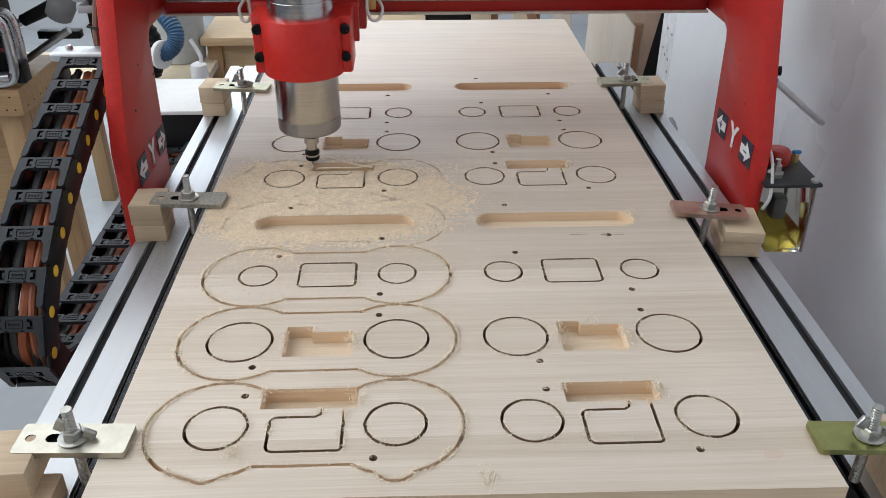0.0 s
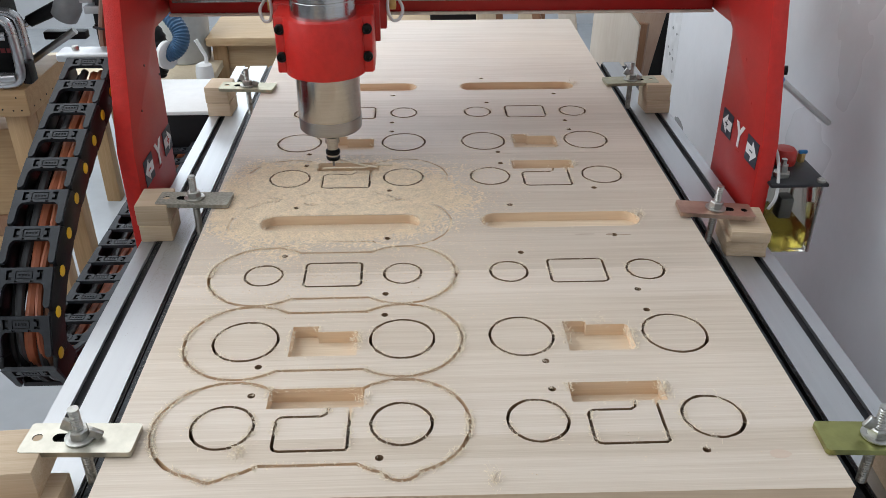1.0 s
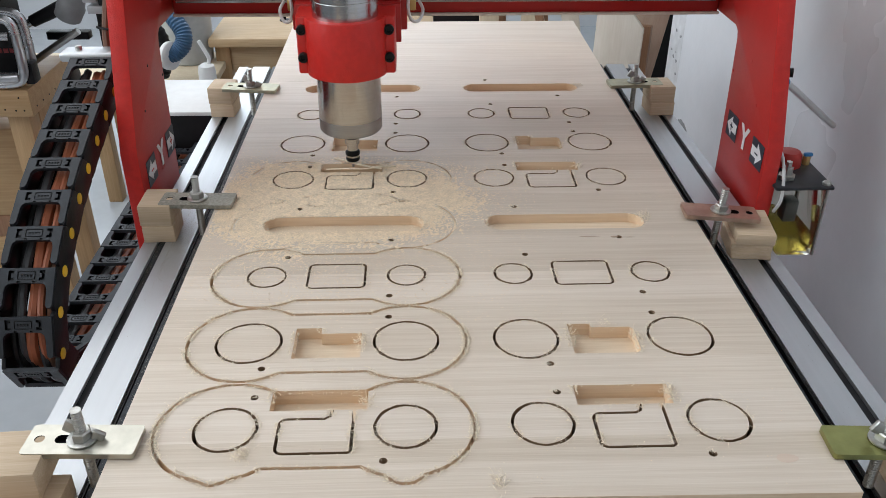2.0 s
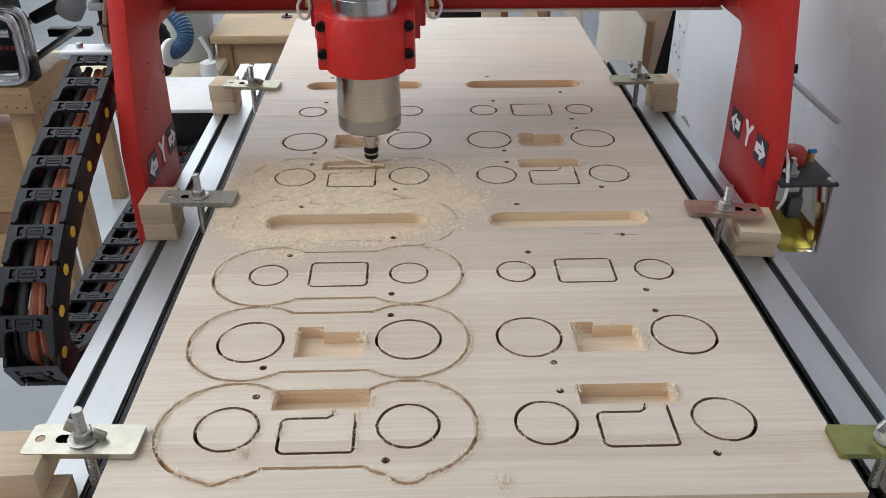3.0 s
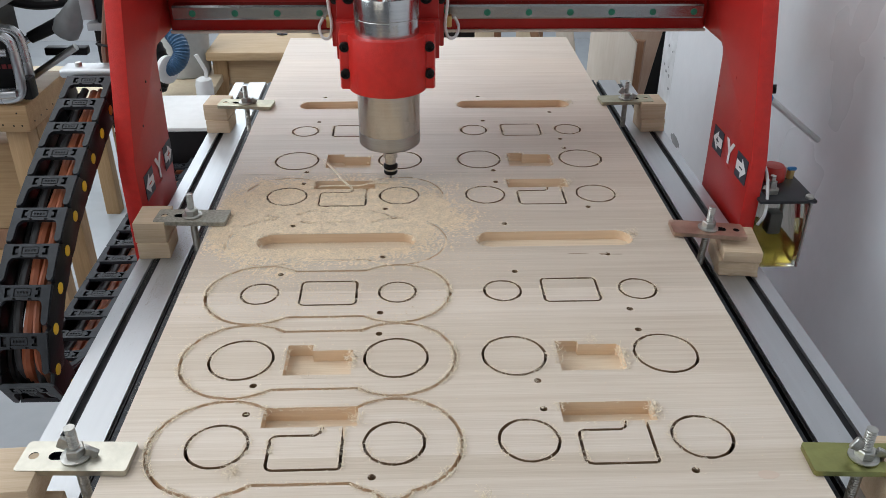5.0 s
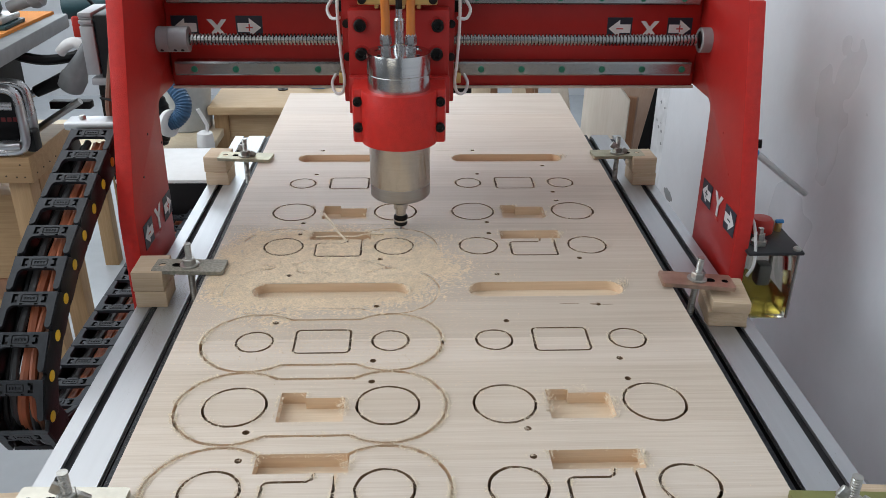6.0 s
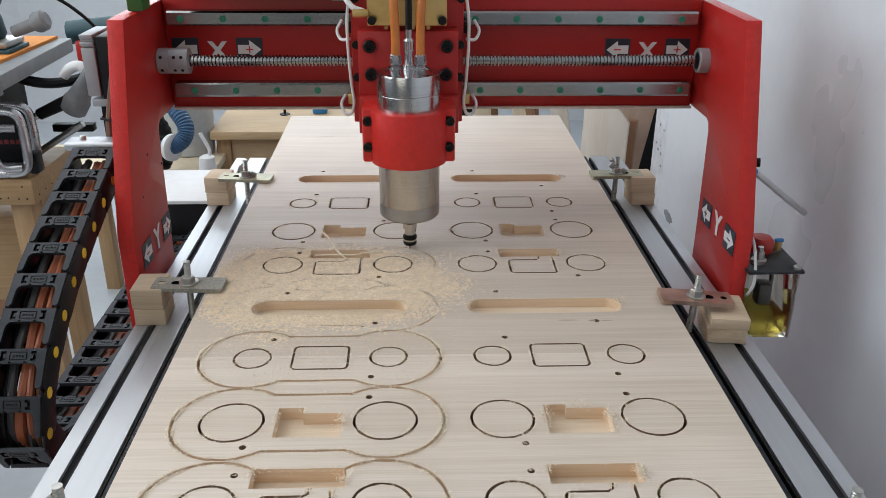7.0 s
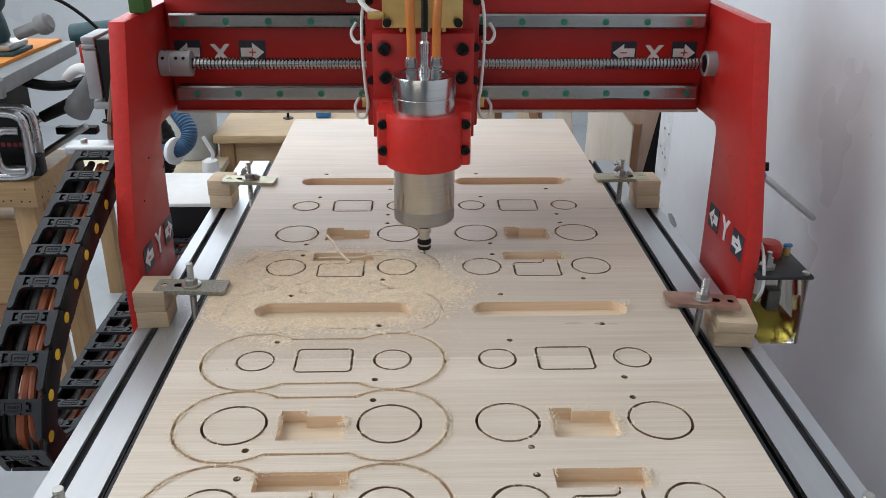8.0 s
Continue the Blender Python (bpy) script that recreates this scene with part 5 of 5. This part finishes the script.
part("base", boxed(-0.45, 0.06, -0.05, 0.20, 0.0, 0.03, 0.006), M_BLACK, saw)
for y in (-0.066, -0.026):
    line2 = [(0.05, y, 0.128), (0.25, y, 0.128), (0.315, y, 0.128), (0.338, y, 0.120), (0.344, y, 0.100), (0.344, y, 0.045), (0.338, y, 0.020), (0.318, y, 0.0105), (0.25, y, 0.010), (0.05, y, 0.010)]
    part("tube_handle", tube(bmesh.new(), line2, 0.0085, 12, 6), M_CHROME, saw, "bent aluminium tube handle")
line2 = [(0.335, -0.075, 0.098), (0.312, -0.083, 0.100), (0.298, -0.086, 0.092), (0.294, -0.086, 0.070), (0.296, -0.086, 0.040), (0.306, -0.083, 0.026), (0.335, -0.075, 0.024)]
part("tube_handle", tube(bmesh.new(), line2, 0.0072, 12, 6), M_CHROME, saw, "bent aluminium tube handle")
part("rubber_cap", boxed(0.338, 0.356, -0.060, -0.030, 0.006, 0.045, 0.004), M_BLACK, saw)
part("side_panel", boxed(0.02, 0.325, -0.018, 0.020, 0.012, 0.118, 0.006), M_BLACK, saw, "black side panel with a dark red stripe")
for i in range(5):
    part("panel_writing", boxed(0.262 + 0.011 * i, 0.270 + 0.011 * i, -0.0195, -0.0183, 0.052, 0.060), M_DARKRED, saw)
part("lock_rod", tube(bmesh.new(), [(0.31, 0.05, 0.012), (0.35, 0.05, 0.037), (0.408, 0.05, 0.072)], 0.007, 10, 3), M_STEELDULL, saw)
part("cross_bar", boxed(0.33, 0.41, 0.09, 0.112, 0.043, 0.058, 0.002), M_BLACK, saw)
part("lock_grip", rod(bmesh.new(), (0.328, 0.05, 0.090), (0.384, 0.05, 0.115), 0.011, 14, 0.013), M_BLACK, saw, "black grip")
part("grip_rod", rod(bmesh.new(), (0.27, 0.03, 0.064), (0.328, 0.05, 0.090), 0.007, 10), M_CHROME, saw)
bm = bmesh.new()
tube(bm, [(0.29, 0.05, 0.172), (0.31, 0.06, 0.155), (0.35, 0.075, 0.145), (0.40, 0.09, 0.15), (0.42, 0.10, 0.165)], 0.010, 10, 5)
part("hose_bend", bm, M_BLACK, saw)
bm = lathe(bmesh.new(), [(0.019, 0.004), (0.0215, 0.0), (0.0245, 0.003), (0.0250, 0.027), (0.0225, 0.031), (0.0145, 0.070), (0.0125, 0.096), (0.008, 0.097)], (0, 0, 0), "z", 24)
ob = part("dust_port", bm, M_CONE, saw, "grey conical dust port")
ob.matrix_basis = pose(0.393, 0.05, 0.097, 6, 32, 0)
part("port_elbow", tube(bmesh.new(), [(0.385, 0.055, 0.164), (0.40, 0.053, 0.178), (0.418, 0.05, 0.184), (0.430, 0.05, 0.176)], 0.010, 12, 5), M_WCABLE, saw)
part("dark_bracket", boxed(0.455, 0.51, 0.14, 0.19, 0.0, 0.12, 0.004), M_BLACK, saw)



def mat_shape():
    """A thin foam tile; its free edges are finely toothed."""
    pts = [(-0.36, -0.15)]
    for i in range(41):
        pts.append((0.0 - 0.36 * (1 - i / 40) * 1.0, -0.15 - (0.003 if i % 2 else 0.0)))
    for i in range(1, 46):
        pts.append((0.0 + (0.003 if i % 2 else 0.0), -0.15 + 0.29 * i / 45))
    pts.append((-0.36, 0.14))
    return prism(bmesh.new(), pts[1:], "z", 0, 0.006)


mat_ob = new("foam_mat", finish(mat_shape(), "foam_mat", M_MAT))
mat_ob.matrix_basis = pose(-0.776, 1.20, 0.950, 0, 0, -2)
tagged(mat_ob, "orange foam mat on the saw table", "mat")

sander = thing("palm_sander", -0.822, 1.19, 0.956, "dark teal palm sander with a grey dust port", "sander")
part("base_plate", boxed(-0.10, 0.04, -0.045, 0.045, 0.0, 0.008, 0.002), M_TEAL, sander)
part("pad_frame", boxed(-0.095, 0.035, -0.042, 0.042, 0.0085, 0.022, 0.005), M_STEELDULL, sander)
part("body", lathe(bmesh.new(), [(0.036, 0.022), (0.040, 0.03), (0.036, 0.06), (0.032, 0.075), (0.040, 0.085), (0.044, 0.10), (0.038, 0.125), (0.015, 0.133)], (-0.022, 0, 0), "z", 28), M_TEAL, sander, "dark teal plastic body")
part("dust_port", lathe(bmesh.new(), [(0.011, 0.0), (0.012, 0.042), (0.017, 0.045), (0.020, 0.052), (0.019, 0.066), (0.013, 0.072), (0.006, 0.072)], (0.0, 0.0, 0.0), "x", 20), M_GREYPLASTIC, sander, "grey dust port", pose(0.034, 0, 0.034, 0, -20, 0))
part("cord", tube(bmesh.new(), [(-0.02, 0.02, 0.115), (0.05, 0.05, 0.105), (0.10, 0.07, 0.085), (0.145, 0.09, 0.04), (0.165, 0.10, 0.0), (0.172, 0.11, -0.06)], 0.0035, 8, 6), M_CABLE, sander)

# a drill lying behind the saw
drill = thing("power_drill", -0.775, 1.55, 0.70, "dark teal power drill with a red switch", "drill")
part("body", tube(bmesh.new(), [(-0.05, 0, 0.226), (0.0, 0, 0.232), (0.08, 0.0, 0.240), (0.16, 0.0, 0.250)], 0.027, 16, 4), M_TEAL, drill)
part("switch", boxed(-0.030, -0.012, -0.036, -0.02, 0.165, 0.212, 0.004), M_REDCAP, drill, "red switch")
part("stand", boxed(0.0, 0.05, -0.02, 0.02, -0.70, 0.215, 0.004), M_BLACK, drill, "dark post")

# ---- back: stool, hoses and clutter ----
stool = thing("pine_stool", -0.27, 2.2, 0, "low pine work stool with a thick worn top", "stool")
part("top", boxed(-0.42, 0.40, -0.01, 0.28, 0.472, 0.50, 0.005), M_STOOL, stool)
for x in (-0.408, 0.31):
    for y in (0.02, 0.21):
        part("leg", boxed(x, x + 0.046, y, y + 0.05, 0.0, 0.4715, 0.003), M_BENCHV, stool)
for y in (0.028, 0.222):
    part("apron", boxed(-0.361, 0.309, y, y + 0.026, 0.385, 0.4715, 0.003), M_STOOL, stool)
ob = new("screw_hook", finish(lathe(bmesh.new(), [(0.018, 0), (0.018, 0.003), (0.005, 0.005), (0.004, 0.022), (0.007, 0.026), (0.003, 0.03)], (0, 0, 0), "z", 12), "screw_hook", M_DARKBOLT))
ob.matrix_basis = pose(-0.475, 2.40, 0.50)
tagged(ob, "small dark screw standing on the stool", "screw")
ob = new("blue_clip", finish(boxed(-0.025, 0.025, -0.02, 0.02, 0, 0.05, 0.006), "blue_clip", M_BLUETAPE))
ob.matrix_basis = pose(-0.355, 2.42, 0.50)
tagged(ob, "bright blue plastic block on the stool", "plastic block")

side_table = thing("low_table", -0.95, 2.12, 0, "low wooden table with square legs and a cluttered top", "table")
part("top", prism(bmesh.new(), [(-0.35, -0.16), (0.22, -0.14), (0.30, -0.02), (0.30, 0.20), (-0.35, 0.20)], "z", 0.395, 0.42, 0.003), M_SHEET, side_table)
for x in (-0.10, 0.22):
    for y in (-0.06, 0.13):
        part("leg", boxed(x, x + 0.045, y, y + 0.045, 0.0, 0.3945, 0.003), M_BENCHV, side_table)

bin_ob = new("grey_bin", finish(lathe(bmesh.new(), [(0.070, 0.0), (0.075, 0.005), (0.088, 0.25), (0.092, 0.252), (0.092, 0.26), (0.086, 0.26), (0.075, 0.02), (0.01, 0.018)], (0, 0, 0), "z", 32), "grey_bin", M_GREYPLASTIC))
bin_ob.data.materials[0] = material("pale grey bucket plastic", (0.44, 0.45, 0.44), 0.5, 0, 60, 0.05, stain=0.06)
bin_ob.matrix_basis = pose(-0.765, 2.24, 0.42)
tagged(bin_ob, "pale grey plastic bucket on the low table", "bucket")
hose = thing("dust_hose", -0.750, 1.96, 0.42, "blue ribbed dust hose with a cream flange on the low table", "hose")
part("tube", tube(bmesh.new(), [(-0.05, 0.10, 0.262), (-0.012, 0.06, 0.232), (0.026, 0.02, 0.200), (0.052, -0.005, 0.168), (0.050, -0.018, 0.138), (0.028, -0.022, 0.116), (-0.004, -0.022, 0.106), (-0.04, -0.02, 0.100)], 0.0235, 16, 10, 0.05), M_BLUE, hose)
ob = part("flange", lathe(bmesh.new(), [(0.026, -0.012), (0.034, -0.010), (0.040, -0.004), (0.040, 0.008), (0.034, 0.012), (0.026, 0.012)], (0, 0, 0), "x", 28), M_WCABLE, hose, "cream plastic flange")
ob.matrix_basis = pose(0.010, -0.026, 0.108, 0, 0, -30)
part("black_hose", tube(bmesh.new(), [(-0.08, 0.06, 0.19), (-0.04, 0.05, 0.14), (-0.03, 0.04, 0.08), (-0.05, 0.04, 0.032)], 0.030, 14, 8, 0.05), M_CABLE, hose)
jug = thing("white_jug", -0.640, 1.93, -0.003, "white plastic jug with a thin spout", "jug")
part("body", lathe(bmesh.new(), [(0.022, 0.0), (0.025, 0.004), (0.025, 0.10), (0.022, 0.118), (0.011, 0.124)], (0, 0, 0.385), "z", 24), M_WHITE, jug)
part("spout", tube(bmesh.new(), [(0.008, 0, 0.505), (0.010, 0, 0.525), (0.002, 0, 0.545), (-0.012, 0, 0.575)], 0.0055, 10, 5), M_WHITE, jug)
part("stand", boxed(-0.05, 0.05, -0.05, 0.05, 0.003, 0.3845, 0.004), M_BLACK, jug, "black stand under the jug")


# ---- back right: boards leaning in the recess ----
def sheet(x, y, w, h, t, lean, yaw, mat, label, cut=0.0, tilt=0.0):
    pts = [(-w / 2, 0), (w / 2, 0), (w / 2, h - cut), (w / 2 - cut * 0.9, h), (-w / 2, h)] if cut else [(-w / 2, 0), (w / 2, 0), (w / 2, h), (-w / 2, h)]
    ob = new("leaning_board", finish(prism(bmesh.new(), pts, "y", 0, t, 0.0015), "leaning_board", mat))
    ob.matrix_basis = pose(x, y, 0.0, lean, tilt, yaw)
    return tagged(ob, label, "board", "boards leaning at the wall")


sheet(0.447, 1.61, 0.12, 0.79, 0.018, -6, -24, M_WHITEPLY, "pale plywood board with a cut corner, leaning", 0.11)
sheet(0.440, 1.80, 0.16, 1.25, 0.018, -5, -20, M_TAN, "tall pinkish plywood board leaning aslant behind others", 0.0, 9)
sheet(0.50, 1.90, 0.05, 1.15, 0.018, -5, -12, M_WHITEPLY, "pale plywood strip leaning aslant behind others", 0.0, -10)
sheet(0.46, 1.95, 0.025, 1.1, 0.018, -5, -12, M_BROWN, "brown strip leaning aslant behind others", 0.0, -14)
sheet(0.525, 1.70, 0.06, 0.665, 0.02, -3, -30, M_BROWN, "short brown board leaning in the corner")
# added black sheet stands for the shaded gap beside the pillar
sheet(0.690, 1.96, 0.16, 1.2, 0.02, -2, -30, M_BLACK, "black sheet for the shade of the corner gap")
for i, (x, h, w) in enumerate(((0.30, 0.95, 0.05), (0.355, 1.05, 0.035), (0.20, 0.80, 0.06), (0.25, 0.9, 0.03))):
    sheet(x, 2.05 + 0.05 * i, w, h, 0.02, -8, -6 + 5 * i, M_SHEET if i % 2 == 0 else M_BROWN, "narrow offcut leaning at the back")
sheet(0.02, 2.75, 0.5, 0.62, 0.02, -8, 0, M_SHEET, "wide pale board standing at the back")
crate = new("offcut_crate", finish(boxed(-0.12, 0.12, -0.1, 0.1, 0, 0.56, 0.004), "offcut_crate", M_BLACK))
crate.matrix_basis = pose(0.14, 2.45, 0)
tagged(crate, "black storage crate standing at the back", "crate")
rubble = bmesh.new()
rr = random.Random(4)
for y, z, size in ((1.548, 0.703, 0.004), (1.515, 0.697, 0.003), (1.505, 0.700, 0.002), (1.565, 0.652, 0.003), (1.545, 0.640, 0.0045), (1.520, 0.636, 0.004), (1.512, 0.607, 0.004), (1.530, 0.655, 0.002)):
    r0 = bmesh.ops.create_icosphere(rubble, subdivisions=2, radius=size, matrix=Matrix.Translation((0.5834, y, z)) @ Matrix.Diagonal((0.15, 1.6, 0.8, 1)))
    for q in r0["verts"]:
        q.co += Vector((0, rr.uniform(-0.0012, 0.0012), rr.uniform(-0.0012, 0.0012)))
hole = bmesh.ops.create_icosphere(rubble, subdivisions=3, radius=0.016, matrix=Matrix.Translation((0.580, 1.392, 0.520)) @ Matrix.Diagonal((0.1, 2.3, 0.8, 1)))
for q in hole["verts"]:
    q.co += Vector((0, 0.010 * noise.noise(q.co * 90), 0.007 * noise.noise(q.co * 90 + Vector((5, 0, 0)))))
tagged(new("plaster_chips", finish(rubble, "plaster_chips", M_GREYPLASTIC)), "dark chipped spots in the rough plaster edge", "plaster", kind="stuff")


# ---- what moves ----
def motions():
    cy = rows_y[4]
    arc_x = XL + DX
    gantry_rows, carriage_rows = [], []
    for t, x in ((0, -0.170), (0.5, -0.160), (1, -0.150), (1.5, -0.139), (2.25, -0.123), (3, -0.107), (3.5, -0.098), (4, -0.088), (4.75, -0.074), (5.5, -0.060), (6, -0.049),
                 (6.5, -0.0415), (7, -0.035), (7.5, -0.028), (8, -0.021)):
        dx = abs(x - arc_x)
        y = cy + max(WAIST, math.sqrt(max(0.0, R_OUT ** 2 - dx ** 2))) if dx < R_OUT else cy + WAIST
        gantry_rows.append((t, pose(0, y, 0)))
        carriage_rows.append((t, pose(x, 0, 0)))
    walk(gantry, gantry_rows)
    walk(carriage, carriage_rows)
    # the cutter flicks the long shaving round
    lying, turned = pose(-0.123, 0.582, ZB + 0.003, 0, 0, -21), pose(-0.140, 0.592, ZB + 0.006, 0, 8, -60)
    walk(long_sliver, [(0, lying), (4.2, lying), (5.2, turned), (8, turned)])
    # the screw has a lead of 5 mm, so it turns 72 degrees for each millimetre of travel
    times = [t for t, m in carriage_rows]
    travel = [m.translation.x for t, m in carriage_rows]
    walk(ball_screw, [(k / 25, pose(0, 0.126, 1.032, 72000 * float(np.interp(k / 25, times, travel)))) for k in range(201)])


motions()
